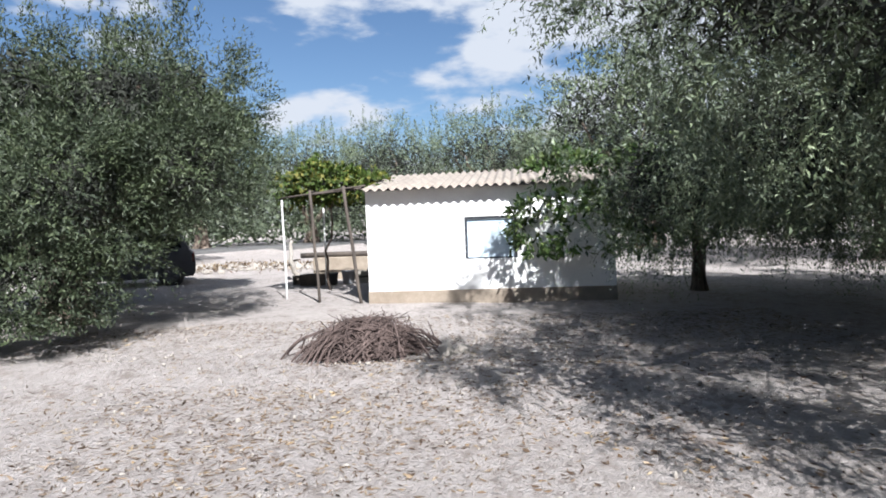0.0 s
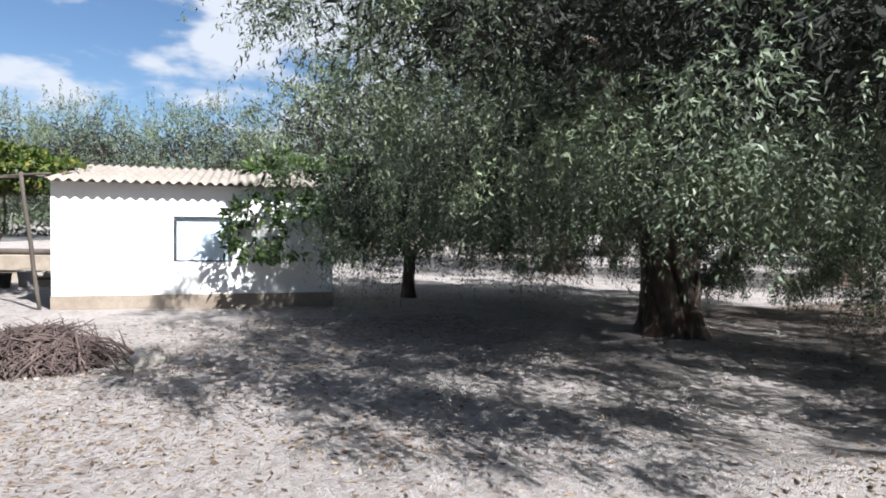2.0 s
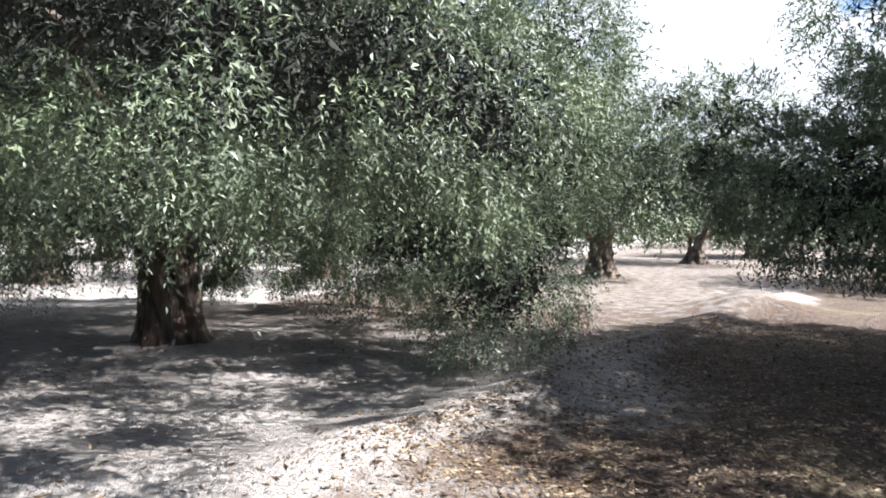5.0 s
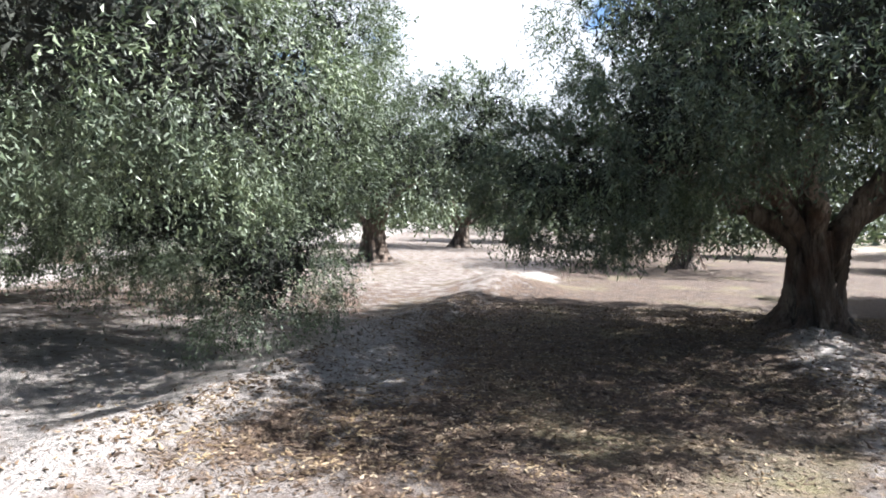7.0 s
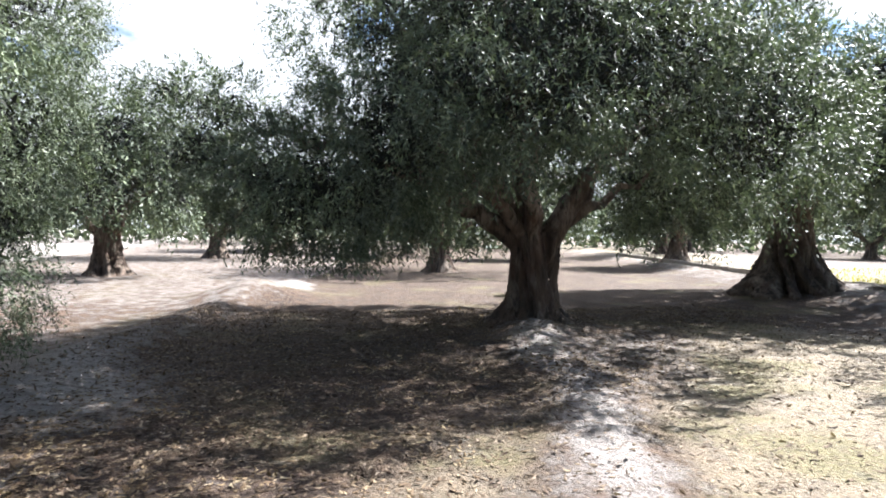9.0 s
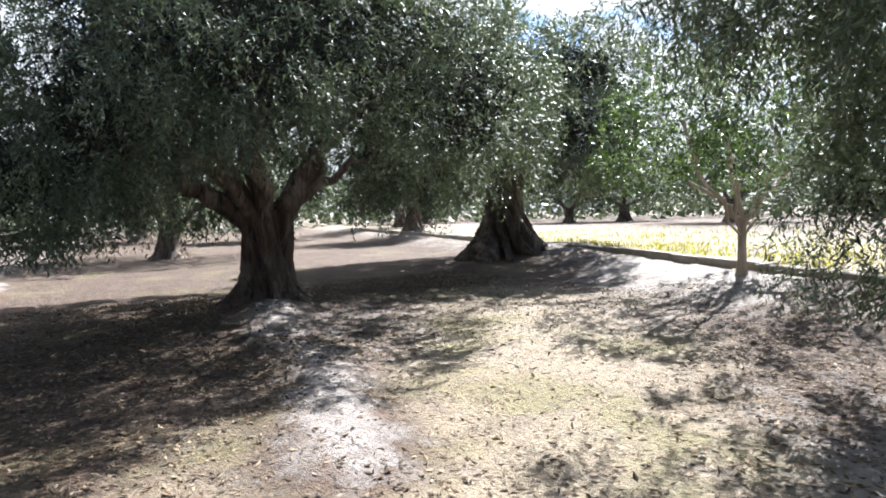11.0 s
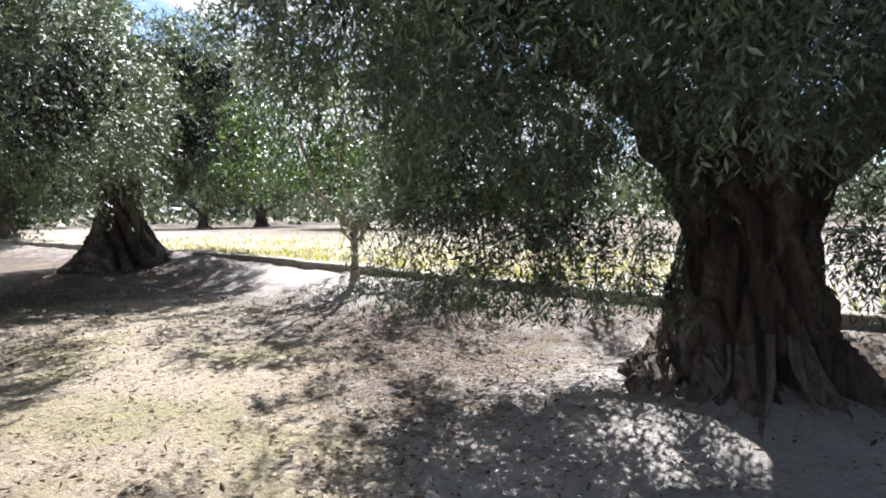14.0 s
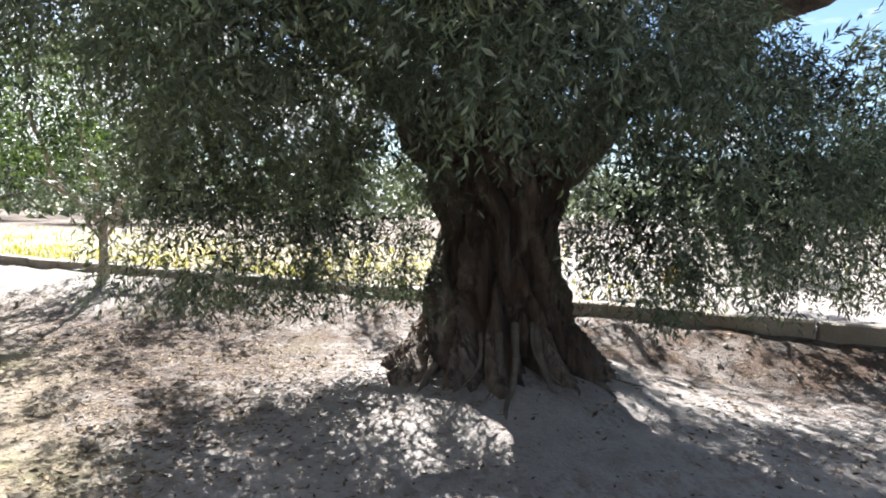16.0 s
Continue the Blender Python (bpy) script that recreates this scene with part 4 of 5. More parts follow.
def build_hut():
    hut = tagged(new("hut"), "small whitewashed hut with corrugated fibre-cement roof", "hut")
    hut.matrix_world = HUT
    t = 0.2
    z0 = -0.3
    # front wall with its window opening
    wx0, wx1, wz0, wz1 = 1.84, 2.80, 0.80, 1.58
    bm = bmesh.new()
    box(bm, 0, wx0, 0, t, z0, 2.12)
    box(bm, wx1, HUT_L, 0, t, z0, 2.12)
    box(bm, wx0, wx1, 0, t, z0, wz0)
    box(bm, wx0, wx1, 0, t, wz1, 2.12)
    part("wall", bm, PLASTER, hut)
    bm = bmesh.new()
    v = box(bm, 0, t, t, HUT_D, z0, 2.12)
    for q in v:
        if q.co.z > 1 and q.co.y > 1:
            q.co.z = 2.52
    part("wall", bm, PLASTER, hut)
    bm = bmesh.new()
    v = box(bm, HUT_L - t, HUT_L, t, HUT_D, z0, 2.12)
    for q in v:
        if q.co.z > 1 and q.co.y > 1:
            q.co.z = 2.52
    part("wall", bm, PLASTER, hut)
    bm = bmesh.new()
    box(bm, t, HUT_L - t, HUT_D - t, HUT_D, z0, 2.5)
    part("wall", bm, PLASTER, hut)
    bm = bmesh.new()
    box(bm, -0.012, HUT_L + 0.012, -0.018, 0.0, z0, 0.24)
    part("plinth", bm, DADO, hut, "rough beige cement plinth")
    # roof sheets
    pitch, n = 0.163, 29
    for k in range(5):
        bm = bmesh.new()
        x0, x1 = -0.02 + k * 0.94, -0.02 + (k + 1) * 0.94 + 0.04
        m = 36
        rows = []
        for j, y in enumerate((-0.25, 0.9, 2.0, 2.95)):
            top, bot = [], []
            for i in range(m + 1):
                x = x0 + (x1 - x0) * i / m
                z = 2.155 + 0.142 * (y + 0.05) + 0.028 * math.cos(2 * math.pi * x / pitch) + 0.004 * k % 2
                top.append(bm.verts.new((x, y, z + 0.008)))
                bot.append(bm.verts.new((x, y, z)))
            rows.append((top, bot))
        for (t0, b0), (t1, b1) in zip(rows, rows[1:]):
            for i in range(m):
                bm.faces.new((t0[i], t0[i + 1], t1[i + 1], t1[i]))
                bm.faces.new((b0[i + 1], b0[i], b1[i], b1[i + 1]))
        t0, b0 = rows[0]
        for i in range(m):
            bm.faces.new((b0[i], b0[i + 1], t0[i + 1], t0[i]))
        part("roof_sheet", bm, SHEET, hut, smooth=True)
    # window
    # the dark bars put the shade of the window reveal into colour
    bm = bmesh.new()
    w = 0.05
    for a in ((wx0, wx1, wz1 - w, wz1), (wx0, wx1, wz0, wz0 + 0.025), (wx0, wx0 + w, wz0 + 0.025, wz1 - w), (wx1 - w, wx1, wz0 + 0.025, wz1 - w)):
        box(bm, a[0], a[1], 0.02, 0.09, a[2], a[3])
    fr = part("window_frame", bm, REVEAL_SHADE, hut, "window frame in the dark tone of the shaded reveal")
    bm = bmesh.new()
    box(bm, wx0 + w, wx1 - w, 0.06, 0.08, wz0 + 0.025, wz1 - w)
    for zz in (wz1 - 0.12,):
        box(bm, wx0 + w, wx1 - w, 0.05, 0.06, zz, zz + 0.02)
    part("shutter", bm, BLUE_PAINT, fr, "pale blue closed shutter")


build_hut()


# ---- boundary wall on the south side ----
def chipped_block(name, rng, lx, ly, lz, material, w=0.02, rough=0.012):
    bm = bmesh.new()
    box(bm, -lx / 2, lx / 2, -ly / 2, ly / 2, -lz, 0)
    soften(bm, w, 1)
    for v in bm.verts:
        v.co += Vector([rng.uniform(-rough, rough) for _ in range(3)])
    me = bpy.data.meshes.new(name)
    bm.to_mesh(me)
    bm.free()
    me.materials.append(material)
    return me


def build_boundary():
    rng = random.Random(3)
    wall = tagged(new("wall_south"), "low weathered concrete boundary wall along the grove", "wall", kind="structure")
    kinds = [chipped_block("block", rng, 0.99, 0.24, 0.5, CONCRETE) for _ in range(4)]
    for x, y, a in walk_line(WALL[1:7], 1.0):
        b = new("block", kinds[rng.randrange(4)])
        b.parent = wall
        b.matrix_world = pose(x, y, 0.53 + rng.uniform(-0.012, 0.012), 0, 0, a + rng.uniform(-0.6, 0.6))


build_boundary()


def scatter(name, n, place, length, width, material, rng, upright=0.0, flat=True, lift=0.01, label="", category=""):
    """Loose leaves or blades on the ground, joined into one mesh."""
    x, y = place(rng, n)
    z = ground_z(x, y) + lift
    p = np.stack([x, y, z], -1)
    d = rng.normal(size=p.shape)
    d[:, 2] = np.abs(d[:, 2]) * (0.12 if flat else 1) + upright
    d = unit(d)
    w = unit(np.cross(d, np.array([0, 0, 1.0]) + 0.35 * rng.normal(size=p.shape)))
    ln = length * rng.uniform(0.5, 1.4, len(p))
    co, tr = leaf_arrays(p, d, w, ln, ln * width / length * rng.uniform(0.6, 1.4, len(p)))
    return tagged(grid_mesh(name, co, tr, material), label, category, kind="stuff")


def field_places(rng, n):
    x = rng.uniform(-9, 22, n * 3)
    y = rng.uniform(-36, -7, n * 3)
    d, t, s = seg_dist(x, y, WALL)
    ok = (s < 0) & (d > 0.3) & (rng.uniform(0, 1, n * 3) < np.exp(-d / 5) * (0.3 + 0.7 * step(ripple(x, y, 0.5, 8), -0.5, 0.3) * step(ripple(x, y, 2.2, 9), -0.6, 0.3)))
    ok &= (x > -3.2) | (d > 7)
    return x[ok][:n], y[ok][:n]


scatter("field_grass", 36000, field_places, 0.16, 0.022, WEED, np.random.RandomState(4), upright=0.8, flat=False, lift=-0.02,
        label="sunlit yellow-green grass in the field beyond the wall", category="grass")


def build_heap():
    rng = random.Random(9)
    cx, cy = -5.2, -11.6
    bm = bmesh.new()
    bmesh.ops.create_grid(bm, x_segments=40, y_segments=30, size=1)
    for v in bm.verts:
        r = math.hypot(v.co.x, v.co.y)
        h = max(0.0, 1 - r) ** 0.8 * 0.9
        h *= 1 + 0.3 * noise.noise(v.co * 2.3) + 0.15 * noise.noise(v.co * 7)
        v.co = Vector((v.co.x * 1.5, v.co.y * 1.1, h + 0.03 * noise.noise(v.co * 15) - 0.05))
    heap = part("earth_mound", bm, STONE, smooth=True)
    heap.matrix_world = pose(cx, cy, gz(cx, cy), 0, 0, -28)
    tagged(heap, "bright pale heap of gravel and earth beyond the wall", "earth mound")


build_heap()


def build_crate(x, y, a):
    c = tagged(new("crate"), "small yellow plastic harvest crate on the ground", "crate")
    c.matrix_world = pose(x, y, gz(x, y) + 0.003, 0, 0, a)
    w, d, h = 0.2, 0.14, 0.16
    bm = bmesh.new()
    box(bm, -w / 2, w / 2, -d / 2, d / 2, 0, 0.02)
    part("base", bm, YELLOW, c)
    for sx, sy in ((0, -1), (0, 1), (1, 0), (-1, 0)):
        bm = bmesh.new()
        for k in range(4):
            z0 = 0.02 + k * 0.07
            if sy:
                box(bm, -w / 2, w / 2, sy * d / 2 - 0.008, sy * d / 2 + 0.008, z0, z0 + 0.05)
            else:
                box(bm, sx * w / 2 - 0.008, sx * w / 2 + 0.008, -d / 2 + 0.01, d / 2 - 0.01, z0, z0 + 0.05)
        for e in (-1, 1):
            if sy:
                box(bm, e * (w / 2 - 0.02) - 0.015, e * (w / 2 - 0.02) + 0.015, sy * d / 2 - 0.012, sy * d / 2 + 0.012, 0, h)
        part("side", bm, YELLOW, c)


build_crate(-3.6, -10.9, 20)


# ---- road and terrace edge north of the hut ----
def build_road():
    rng = random.Random(12)
    bm = bmesh.new()
    prev = None
    for x, y, a in walk_line(TERRACE, 2.0):
        c, s0 = math.cos(radians(a + 90)), math.sin(radians(a + 90))
        ring = [bm.verts.new((x + c * k, y + s0 * k, 0.235 + 0.004 * rng.uniform(-1, 1))) for k in (0.05, 2.5, 5.0)]
        ring.insert(0, bm.verts.new((x + c * 0.05, y + s0 * 0.05, -0.1)))
        if prev:
            for k in range(3):
                bm.faces.new((prev[k], ring[k], ring[k + 1], prev[k + 1]))
        prev = ring
    road = part("road", bm, ASPHALT)
    tagged(road, "narrow grey asphalt farm road with a raised edge", "road", kind="structure")


ASPHALT = plain("old_asphalt", (0.07, 0.068, 0.066), (0.12, 0.115, 0.11), 1.5, 0.9, relief=0.5)
build_road()


# ---- pergola with vine beside the hut ----
def post(name, a, b, r, material, parent, sides=9, label=""):
    rng = random.Random(int(abs(a[0]) * 1000) + int(abs(a[1]) * 77))
    bm = bmesh.new()
    a, b = Vector(a), Vector(b)
    pts = [a.lerp(b, k / 6) + Vector((rng.uniform(-1, 1), rng.uniform(-1, 1), 0)) * r * 0.35 * (0 < k < 6) for k in range(7)]
    tube(bm, pts, [r * rng.uniform(0.88, 1.08) for _ in pts], sides)
    return part(name, bm, material, parent, label, smooth=True)


def build_pergola():
    p = tagged(new("pergola"), "rustic pergola of crooked wooden poles carrying a vine", "pergola")
    p.location = (-2.5, 13.3, gz(-2.5, 13.3))
    o = Vector(p.location)

    def q(x, y, z):
        return Vector((x, y, z)) - o
    post("post", q(-2.55, 12.38, gz(-2.55, 12.38) - 0.1), q(-2.66, 12.45, 2.2), 0.03, WOOD, p)
    post("post", q(-1.66, 11.95, gz(-1.66, 11.95) - 0.1), q(-1.93, 12.05, 2.25), 0.032, WOOD, p)
    post("post", q(-3.36, 13.0, gz(-3.36, 13.0) - 0.1), q(-3.36, 13.0, 2.12), 0.019, WHITE_PAINT, p, label="thin white painted post")
    post("post", q(-3.0, 15.4, -0.1), q(-3.0, 15.4, 2.3), 0.02, WHITE_PAINT, p, label="thin white painted post")
    post("post", q(-1.8, 15.2, -0.1), q(-1.82, 15.2, 2.3), 0.05, WOOD, p)
    for a, b in (((-3.4, 13.0, 2.1), (-1.5, 11.95, 2.24)), ((-2.66, 12.45, 2.2), (-3.0, 15.4, 2.28)), ((-1.93, 12.05, 2.22), (-1.8, 15.2, 2.28)),
                 ((-3.1, 15.4, 2.27), (-1.6, 15.2, 2.3)), ((-3.1, 14.0, 2.26), (-1.6, 13.6, 2.29)), ((-2.7, 12.5, 2.13), (-1.6, 12.1, 2.2))):
        post("beam", q(*a), q(*b), 0.02, WOOD, p)
    rng = np.random.RandomState(77)
    vine = tagged(new("grape_vine"), "leafy grape vine with yellowing leaves over the pergola", "vine")
    vine.location = (-2.4, 13.6, 2.3)
    rr = random.Random(8)
    part("stem", limb_mesh(rr, (-0.4, 1.2, -2.35), (0, 0, 0), 0.035, 0.015, 0.2), BARK, vine, smooth=True)
    lobes = [(-0.75, 0.4, 0.06, 0.5, 0.6, 0.2), (-0.3, 0.2, 0.16, 0.5, 0.7, 0.27), (0.15, 0.1, 0.1, 0.5, 0.7, 0.2), (0.6, 0.0, 0.03, 0.45, 0.6, 0.14), (0.9, -0.6, 0.0, 0.3, 0.5, 0.1)]
    (co, tr), twigs = foliage(rng, lobes, 150, 5, 5, 0.11, 0.085, 0.4, 0.2, 500, 0.18, -0.35, 0.2, fine=True)
    grid_mesh("leaves", co, tr, VINE_LEAF, vine)
    grid_mesh("tangle", *twigs, SHADE_TWIG, vine)


build_pergola()


# ---- clutter behind the pergola ----
def build_trough():
    t = tagged(new("trough"), "low rendered concrete water trough", "trough")
    t.matrix_world = pose(-2.35, 17.6, gz(-2.35, 17.6), 0, 0, -6)
    bm = bmesh.new()
    for b in ((-1.35, 1.35, -0.45, -0.33, -0.05, 0.58), (-1.35, 1.35, 0.33, 0.45, -0.05, 0.58), (-1.35, -1.23, -0.33, 0.33, -0.05, 0.58), (1.23, 1.35, -0.33, 0.33, -0.05, 0.58)):
        box(bm, *b)
    soften(bm, 0.012, 1)
    part("tank", bm, DADO, t)
    bm = bmesh.new()
    box(bm, -1.23, 1.23, -0.33, 0.33, -0.02, 0.1)
    part("bottom", bm, CONCRETE, t)


def build_bucket(x, y, r, h, material, label):
    b = tagged(new("bucket"), label, "bucket", "buckets by the pergola")
    b.location = (x, y, gz(x, y) + 0.003)
    bm = bmesh.new()
    lathe(bm, [(r * 0.78, 0), (r * 0.82, 0.01), (r, h - 0.02), (r * 1.06, h - 0.02), (r * 1.06, h), (r * 0.96, h), (r * 0.8, 0.03)], 20)
    part("body", bm, material, b, smooth=True)
    bm = bmesh.new()
    pts = [(r * math.cos(a), 0.02, h * 0.9 + 0.55 * r * math.sin(a)) for a in [math.pi * k / 10 for k in range(11)]]
    tube(bm, pts, [0.006] * 11, 6)
    part("handle", bm, ALLOY, b)


def build_box_thing(name, x, y, a, w, d, h, material, label, category):
    o = tagged(new(name), label, category)
    o.matrix_world = pose(x, y, gz(x, y) + 0.003, 0, 0, a)
    bm = bmesh.new()
    t = 0.018
    for b in ((-w / 2, w / 2, -d / 2, -d / 2 + t, 0, h), (-w / 2, w / 2, d / 2 - t, d / 2, 0, h), (-w / 2, -w / 2 + t, -d / 2 + t, d / 2 - t, 0, h), (w / 2 - t, w / 2, -d / 2 + t, d / 2 - t, 0, h), (-w / 2 + t, w / 2 - t, -d / 2 + t, d / 2 - t, 0, t)):
        box(bm, *b)
    part("body", bm, material, o)
    bm = bmesh.new()
    box(bm, -w / 2 - 0.01, w / 2 + 0.01, -d / 2 - 0.01, -d / 2, h * 0.45, h * 0.62)
    part("slat", bm, WOOD, o)


build_trough()
# dark pole added on the trough in place of the terrace edge's shadow line
bm = bmesh.new()
tube(bm, [(-1.9, 0.0, 0.0), (-0.9, 0.0, 0.012), (0.0, 0.0, 0.0), (1.0, 0.0, 0.01), (1.9, 0.0, 0.0)], [0.075, 0.07, 0.072, 0.07, 0.074], 14)
pole = part("pole", bm, WOOD, smooth=True)
pole.matrix_world = pose(-2.2, 17.25, gz(-2.2, 17.25) + 0.655, 0, 0, -6)
tagged(pole, "added dark pole standing for the shadow line of the terrace edge", "pole")
build_bucket(-2.55, 15.9, 0.17, 0.32, GREY_PLASTIC, "grey plastic bucket on the ground")
build_bucket(-2.95, 15.8, 0.16, 0.30, DARK_PLASTIC, "black plastic bucket on the ground")
build_bucket(-1.95, 16.1, 0.15, 0.34, DARK_PLASTIC, "black plastic bucket on the ground")
build_box_thing("crate", -2.2, 16.0, 8, 0.34, 0.3, 0.3, STONE, "pale wooden crate among the buckets", "crate")
build_box_thing("crate", -3.45, 15.9, -14, 0.55, 0.35, 0.28, WOOD, "dark weathered wooden crate on the ground", "crate")
build_box_thing("crate", -3.85, 16.4, 20, 0.45, 0.32, 0.22, WOOD, "dark weathered wooden crate on the ground", "crate")


def build_stub():
    rng = random.Random(31)
    s0 = tagged(new("tree_stump"), "crooked whitewashed dead tree stump", "tree stump")
    s0.location = (-4.15, 17.6, gz(-4.15, 17.6))
    part("trunk", limb_mesh(rng, (0, 0, -0.1), (-0.2, 0, 1.1), 0.08, 0.05, 0.3), STONE, s0, smooth=True)
    part("branch", limb_mesh(rng, (-0.08, 0, 0.55), (-0.55, 0.1, 0.25), 0.035, 0.02, 0.3), WOOD, s0, smooth=True)


build_stub()


# ---- car under the tree ----
def build_car():
    car = tagged(new("car"), "dark grey hatchback car parked in the shade", "car")
    car.matrix_world = pose(-7.75, 17.5, gz(-8.5, 17.9), 0, 0, 203)
    # x runs from the rear wheel towards the front, y across
    prof = [(-0.62, 0.30), (-0.66, 0.55), (-0.62, 0.85), (-0.45, 1.0), (2.0, 1.0), (2.75, 0.90), (3.0, 0.70), (3.02, 0.35), (2.95, 0.22), (-0.55, 0.22)]
    bm = bmesh.new()
    sides = []
    for y, k in ((-0.0, 1.0), (-1.62, 1.0)):
        sides.append([bm.verts.new((x, y, z)) for x, z in prof])
    bm.faces.new(sides[0])
    bm.faces.new(sides[1][::-1])
    n = len(prof)
    for k in range(n):
        bm.faces.new((sides[0][k], sides[1][k], sides[1][(k + 1) % n], sides[0][(k + 1) % n]))
    soften(bm, 0.05, 2)
    part("body", bm, CAR_PAINT, car, smooth=True)
    top = [(-0.5, 0.98), (-0.32, 1.38), (0.9, 1.45), (1.35, 1.38), (2.0, 0.98)]
    bm = bmesh.new()
    lo = [bm.verts.new((x, -0.06 - 0.12 * (z > 1), z)) for x, z in top]
    hi = [bm.verts.new((x, -1.56 + 0.12 * (z > 1), z)) for x, z in top]
    bm.faces.new(lo)
    bm.faces.new(hi[::-1])
    for k in range(4):
        bm.faces.new((lo[k], hi[k], hi[k + 1], lo[k + 1]))
    soften(bm, 0.03, 2)
    part("cabin", bm, CAR_PAINT, car, smooth=True)
    for pts in (((-0.3, 1.04), (-0.2, 1.3), (0.5, 1.35), (0.5, 1.04)), ((0.57, 1.04), (0.57, 1.35), (1.2, 1.32), (1.7, 1.04))):
        for y0, y1 in ((-0.055, -0.12), (-1.565, -1.5)):
            bm = bmesh.new()
            v = [bm.verts.new((x, y0 + (y1 - y0) * (z - 1.0) / 0.38 + (0.012 if y0 > -1 else -0.012), z)) for x, z in pts]
            bm.faces.new(v if y0 > -1 else v[::-1])
            bmesh.ops.solidify(bm, geom=list(bm.faces), thickness=0.01)
            part("side_window", bm, DARK_GLASS, car)
    for y in (0.0, -1.62):
        bm = bmesh.new()
        box(bm, -0.64, -0.55, y - 0.09 if y == 0 else y - 0.01, y + 0.01 if y == 0 else y + 0.09, 0.62, 0.86)
        soften(bm, 0.015, 1)
        part("tail_light", bm, plain("red_lens", (0.035, 0.005, 0.005), (0.05, 0.007, 0.007), 6.0, 0.2, relief=0.0), car)
        for x in (0.0, 2.35):
            m = pose(x, y - 0.09 if y == 0 else y + 0.09, 0.29, 90)
            # no hollow is cut: a black drum paints the shade inside the arch
            bm = bmesh.new()
            lathe(bm, [(0.33, -0.1), (0.345, -0.08), (0.345, 0.115), (0.33, 0.118)], 28, m)
            part("wheel_arch", bm, RUBBER, car, smooth=True)
            bm = bmesh.new()
            lathe(bm, [(0.2, -0.1), (0.265, -0.11), (0.29, -0.07), (0.29, 0.07), (0.265, 0.125), (0.2, 0.122)], 28, m)
            wh = part("wheel", bm, RUBBER, car, smooth=True)
            for e in (-1, 1):
                bm = bmesh.new()
                for k in range(7):
                    a = 2 * math.pi * k / 7
                    tube(bm, [m @ Vector((0.04 * math.cos(a), 0.04 * math.sin(a), e * 0.126)), m @ Vector((0.18 * math.cos(a), 0.18 * math.sin(a), e * 0.124))], [0.026, 0.034], 6)
                lathe(bm, [(0.17, e * 0.118), (0.2, e * 0.128), (0.215, e * 0.12)][::1], 24, m)
                part("rim", bm, ALLOY, wh)


build_car()


# ---- brushwood pile and block beside it ----
def build_pile():
    rng = random.Random(21)
    cx, cy = -0.98, 7.5
    pile = tagged(new("brushwood_pile"), "domed pile of cut reddish-brown prunings", "brushwood pile")
    pile.location = (cx, cy, gz(cx, cy))

    def twig(k, ln, r):
        bm = bmesh.new()
        pts, w = [], Vector((0, 0, 0))
        for i in range(7):
            t = i / 6 - 0.5
            w += Vector((0, rng.uniform(-1, 1), rng.uniform(-1, 1))) * 0.02
            pts.append(Vector((t * ln, 0, -0.22 * ln * (2 * t) ** 2)) + w)
        tube(bm, pts, [r * (1.1 - 0.7 * i / 6) for i in range(7)], 5)
        for q in range(2):
            a = pts[2 + q * 2]
            tube(bm, [a, a + Vector((rng.uniform(0.1, 0.22), rng.uniform(-0.14, 0.14), rng.uniform(-0.02, 0.12)))], [r * 0.6, r * 0.3], 4)
        me = bpy.data.meshes.new("branch")
        bm.to_mesh(me)
        bm.free()
        me.materials.append(TWIG)
        return me
    kinds = [twig(k, rng.uniform(0.6, 1.0), rng.uniform(0.007, 0.012)) for k in range(10)]
    for i in range(230):
        a, rad = rng.uniform(0, 6.28), rng.uniform(0, 1) ** 0.6
        x, y = 0.58 * rad * math.cos(a), 0.5 * rad * math.sin(a)
        z = 0.36 * (1 - rad ** 3.0) * rng.uniform(0.72, 1.0) + 0.05
        b = new("branch", kinds[rng.randrange(10)])
        b.parent = pile
        head = math.degrees(a) + 90 + rng.gauss(0, 32) if rad > 0.45 else rng.uniform(0, 360)
        slope = 24 * rad * math.cos(a - radians(head))
        b.matrix_basis = pose(x, y, z, rng.uniform(-25, 25), slope + rng.uniform(-10, 10), head)
    for i in range(26):
        a = rng.uniform(2.2, 4.3) if i < 18 else rng.uniform(-0.6, 0.5)
        b = new("branch", kinds[rng.randrange(10)])
        b.parent = pile
        b.matrix_basis = pose(0.72 * math.cos(a), 0.5 * math.sin(a), 0.2, rng.uniform(-20, 20), -22, math.degrees(a) + 180 + rng.uniform(-25, 25))
    bm = bmesh.new()
    for i in range(420):
        a, rad = rng.uniform(0, 6.28), rng.uniform(0, 1) ** 0.5
        x, y = 0.7 * rad * math.cos(a), 0.55 * rad * math.sin(a)
        z = 0.40 * (1 - rad ** 2) * rng.uniform(0.2, 1.0) + 0.02
        d = Vector((rng.gauss(0, 1), rng.gauss(0, 0.7), rng.gauss(0, 0.35))).normalized() * rng.uniform(0.12, 0.3)
        d.z *= 1 if z > 0.15 else 0.2
        p = Vector((x, y, z))
        tube(bm, [p - d, p + Vector((0, 0, 0.02)), p + d], [0.006, 0.006, 0.003], 4)
    tagged(part("kindling", bm, TWIG, pile), kind="stuff")


build_pile()


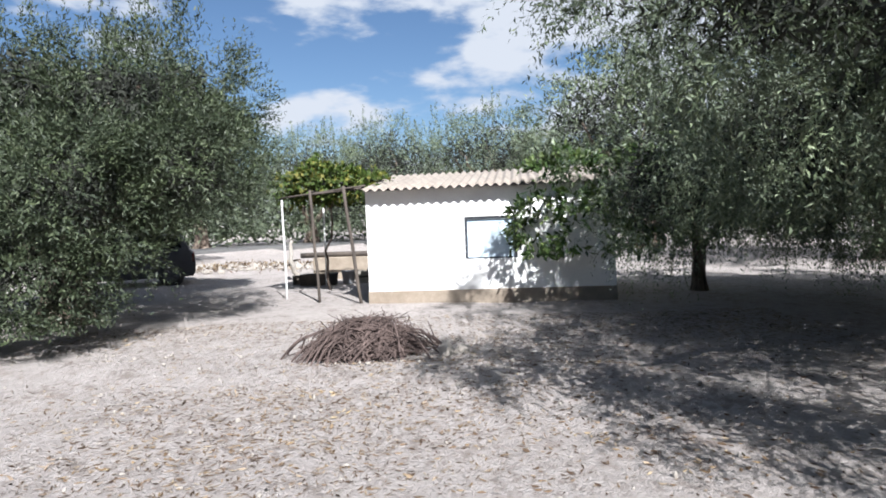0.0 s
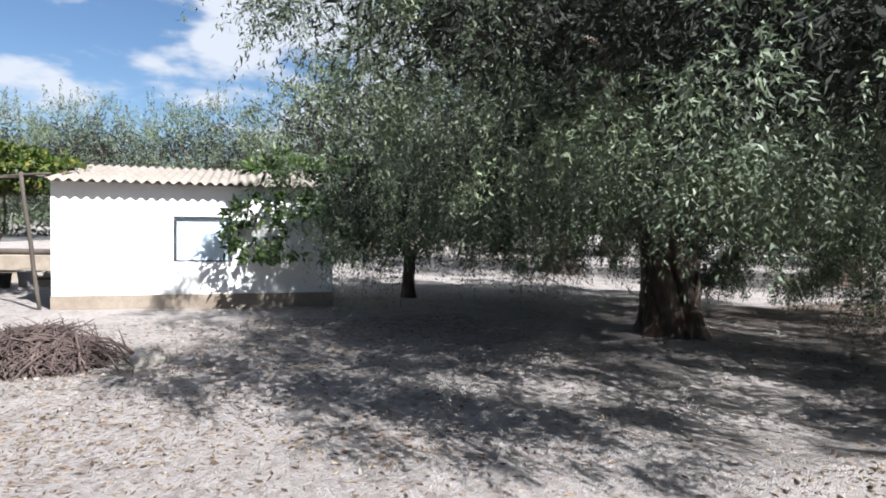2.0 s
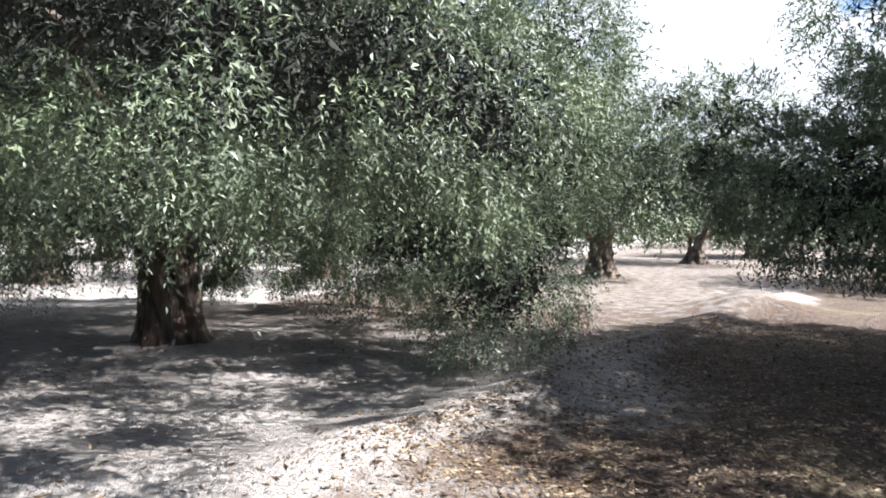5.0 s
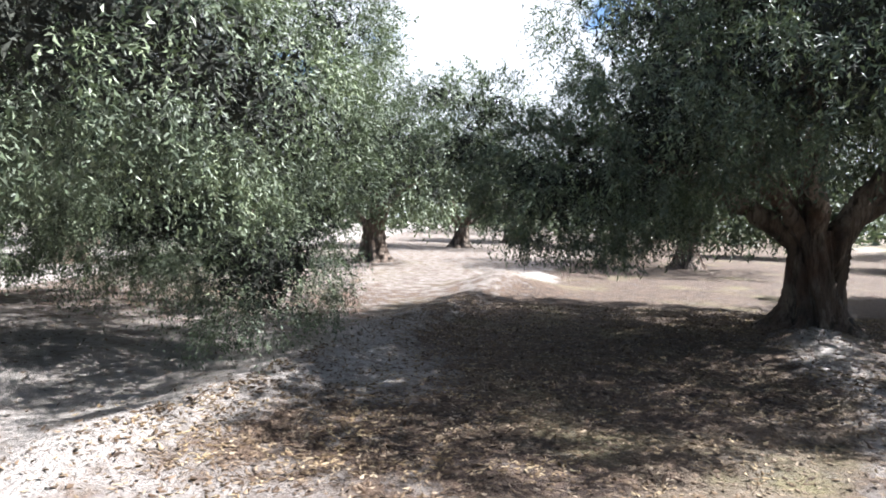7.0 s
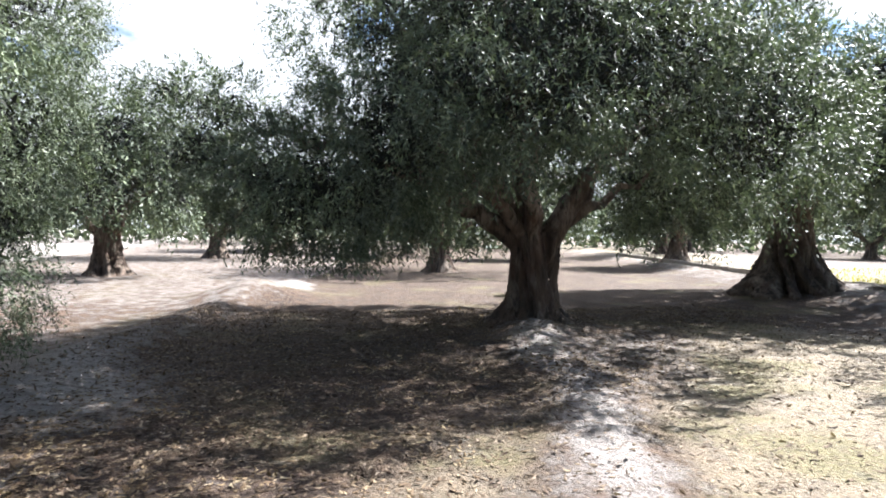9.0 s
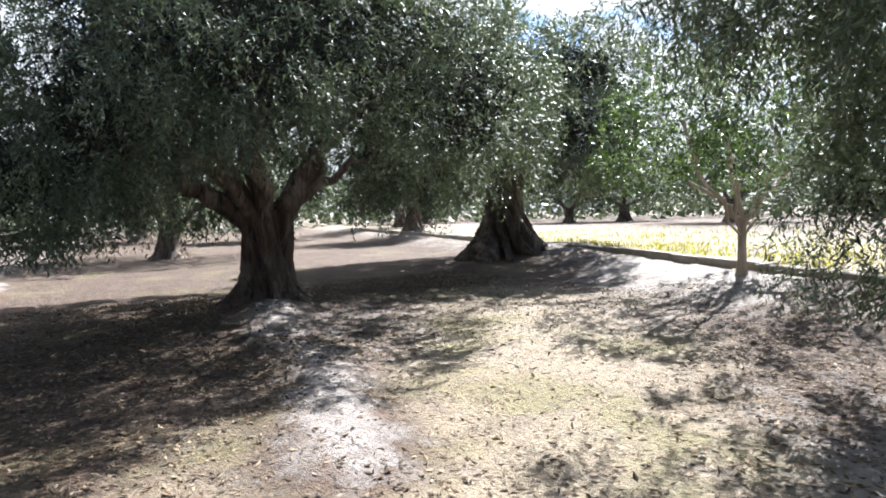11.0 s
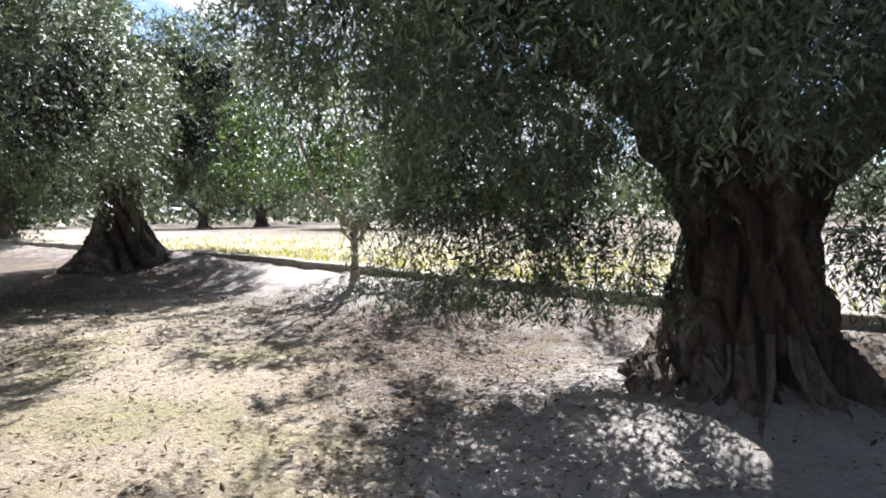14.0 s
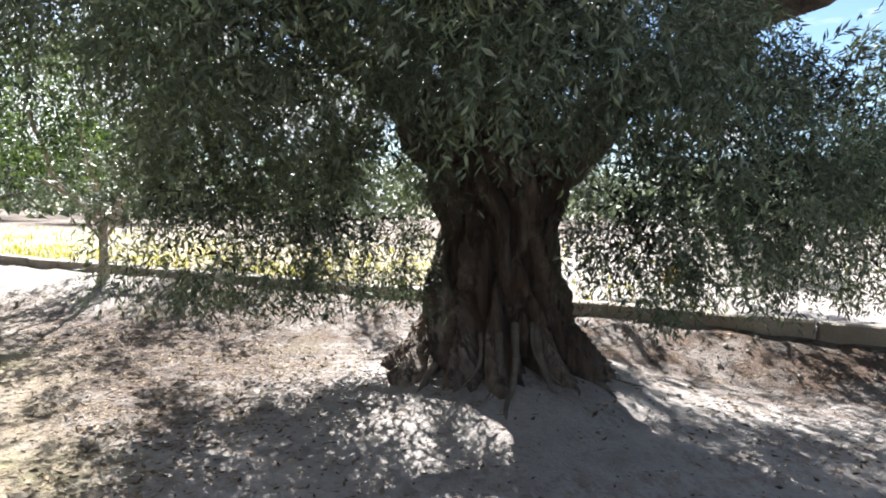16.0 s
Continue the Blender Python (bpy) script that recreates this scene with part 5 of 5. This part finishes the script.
def build_rock(x, y, sx, sy, sz, a, seed, label):
    bm = bmesh.new()
    bmesh.ops.create_icosphere(bm, subdivisions=3, radius=1)
    for v in bm.verts:
        k = 1 + 0.25 * noise.noise(v.co * 1.6 + Vector((seed, 0, 0))) + 0.08 * noise.noise(v.co * 5 + Vector((0, seed, 0)))
        v.co = Vector((v.co.x * sx * k, v.co.y * sy * k, max(-0.3, v.co.z) * sz * k))
    r = part("rock", bm, STONE, smooth=False)
    r.matrix_world = pose(x, y, gz(x, y) + 0.02, 0, 0, a)
    tagged(r, label, "rock")


build_rock(-0.02, 7.2, 0.09, 0.13, 0.13, 20, 3.0, "pale angular stone beside the brushwood pile")
build_rock(0.16, 7.3, 0.10, 0.08, 0.07, 50, 8.0, "pale angular stone beside the brushwood pile")


# ---- loose litter on the ground ----
def litter_places(rng, n):
    x = rng.uniform(-3, 13, n * 4)
    y = rng.uniform(-11, 7, n * 4)
    d, t, s = seg_dist(x, y, RIDGE)
    w = 0.08 + 0.85 * np.where(s < 0, step(t, 0.40, 0.54), 0.0)
    w = np.maximum(w, 0.25 * np.exp(-(((x - 1.6) / 1.7) ** 2 + ((y - 4.4) / 1.0) ** 2)))
    w = w * (1 - 0.75 * np.exp(-(((x - 6.9) / 1.3) ** 2 + ((y - 0.9) / 0.75) ** 2)))
    w = w * (1 - 0.75 * np.exp(-(((x + 0.5) / 3.5) ** 2 + ((y + 5.5) / 3.0) ** 2)))
    w = w * (0.45 + 0.55 * step(ripple(x, y, 1.1, 6), -0.5, 0.6)) * np.clip(7.0 / (2 + np.hypot(x - 0.3, y + 0.5)), 0, 1)
    d, t, s = seg_dist(x, y, WALL)
    d, t, along = seg_dist(x, y, [(3.4, -3.4), (5.0, -6.0), (8.0, -8.5)])
    w = w * (0.35 + 0.65 * step(d, 1.2, 2.4))
    ok = (rng.uniform(0, 1, n * 4) < w) & (s > 0)
    return x[ok][:n], y[ok][:n]


scatter("leaf_litter", 95000, litter_places, 0.052, 0.02, LITTER, np.random.RandomState(6), lift=0.006,
        label="dry brown and grey fallen olive leaves", category="leaf litter")


def debris_places(rng, n):
    x = rng.uniform(-6, 5, n * 4)
    y = rng.uniform(0.8, 10, n * 4)
    w = step(ripple(x, y, 0.8, 16), -0.5, 0.9) * np.clip(6.0 / (1 + np.hypot(x, y)), 0, 1)
    ok = rng.uniform(0, 1, n * 4) < w
    return x[ok][:n], y[ok][:n]


scatter("twig_debris", 24000, debris_places, 0.06, 0.011, LITTER, np.random.RandomState(7), lift=0.006,
        label="short dry twigs and straw on the pale soil", category="debris")


def build_stones(name, seed, x, y, r, label):
    rng = np.random.RandomState(seed)
    n = len(x)
    t = (1 + 5 ** 0.5) / 2
    v = unit(np.array([(-1, t, 0), (1, t, 0), (-1, -t, 0), (1, -t, 0), (0, -1, t), (0, 1, t), (0, -1, -t), (0, 1, -t), (t, 0, -1), (t, 0, 1), (-t, 0, -1), (-t, 0, 1)], float))
    f = np.array([(0, 11, 5), (0, 5, 1), (0, 1, 7), (0, 7, 10), (0, 10, 11), (1, 5, 9), (5, 11, 4), (11, 10, 2), (10, 7, 6), (7, 1, 8),
                  (3, 9, 4), (3, 4, 2), (3, 2, 6), (3, 6, 8), (3, 8, 9), (4, 9, 5), (2, 4, 11), (6, 2, 10), (8, 6, 7), (9, 8, 1)])
    sc = r[:, None] * rng.uniform(0.6, 1.3, (n, 3))
    co = v[None] * sc[:, None, :] * rng.uniform(0.8, 1.2, (n, 12, 1)) + np.stack([x, y, ground_z(x, y) + 0.3 * r], -1)[:, None, :]
    tr = (f[None] + (np.arange(n) * 12)[:, None, None]).reshape(-1, 3)
    tagged(grid_mesh(name, co.reshape(-1, 3), tr, STONE), label, "stones", kind="stuff")


rng = np.random.RandomState(18)
build_stones("clods", 19, rng.uniform(-7, 2.5, 1900), rng.uniform(-9, 10, 1900), 0.008 + 0.022 * rng.uniform(0, 1, 1900) ** 3, "small pale stones and clods of earth")
k = rng.uniform(0, 1, 420)
build_stones("rubble", 20, -11 + 8.5 * k + rng.normal(size=420) * 0.3, 21.3 + 0.8 * np.sin(3 * k) + rng.normal(size=420) * 0.55, 0.04 + 0.16 * rng.uniform(0, 1, 420) ** 2, "pale rubble stones heaped along the bank")
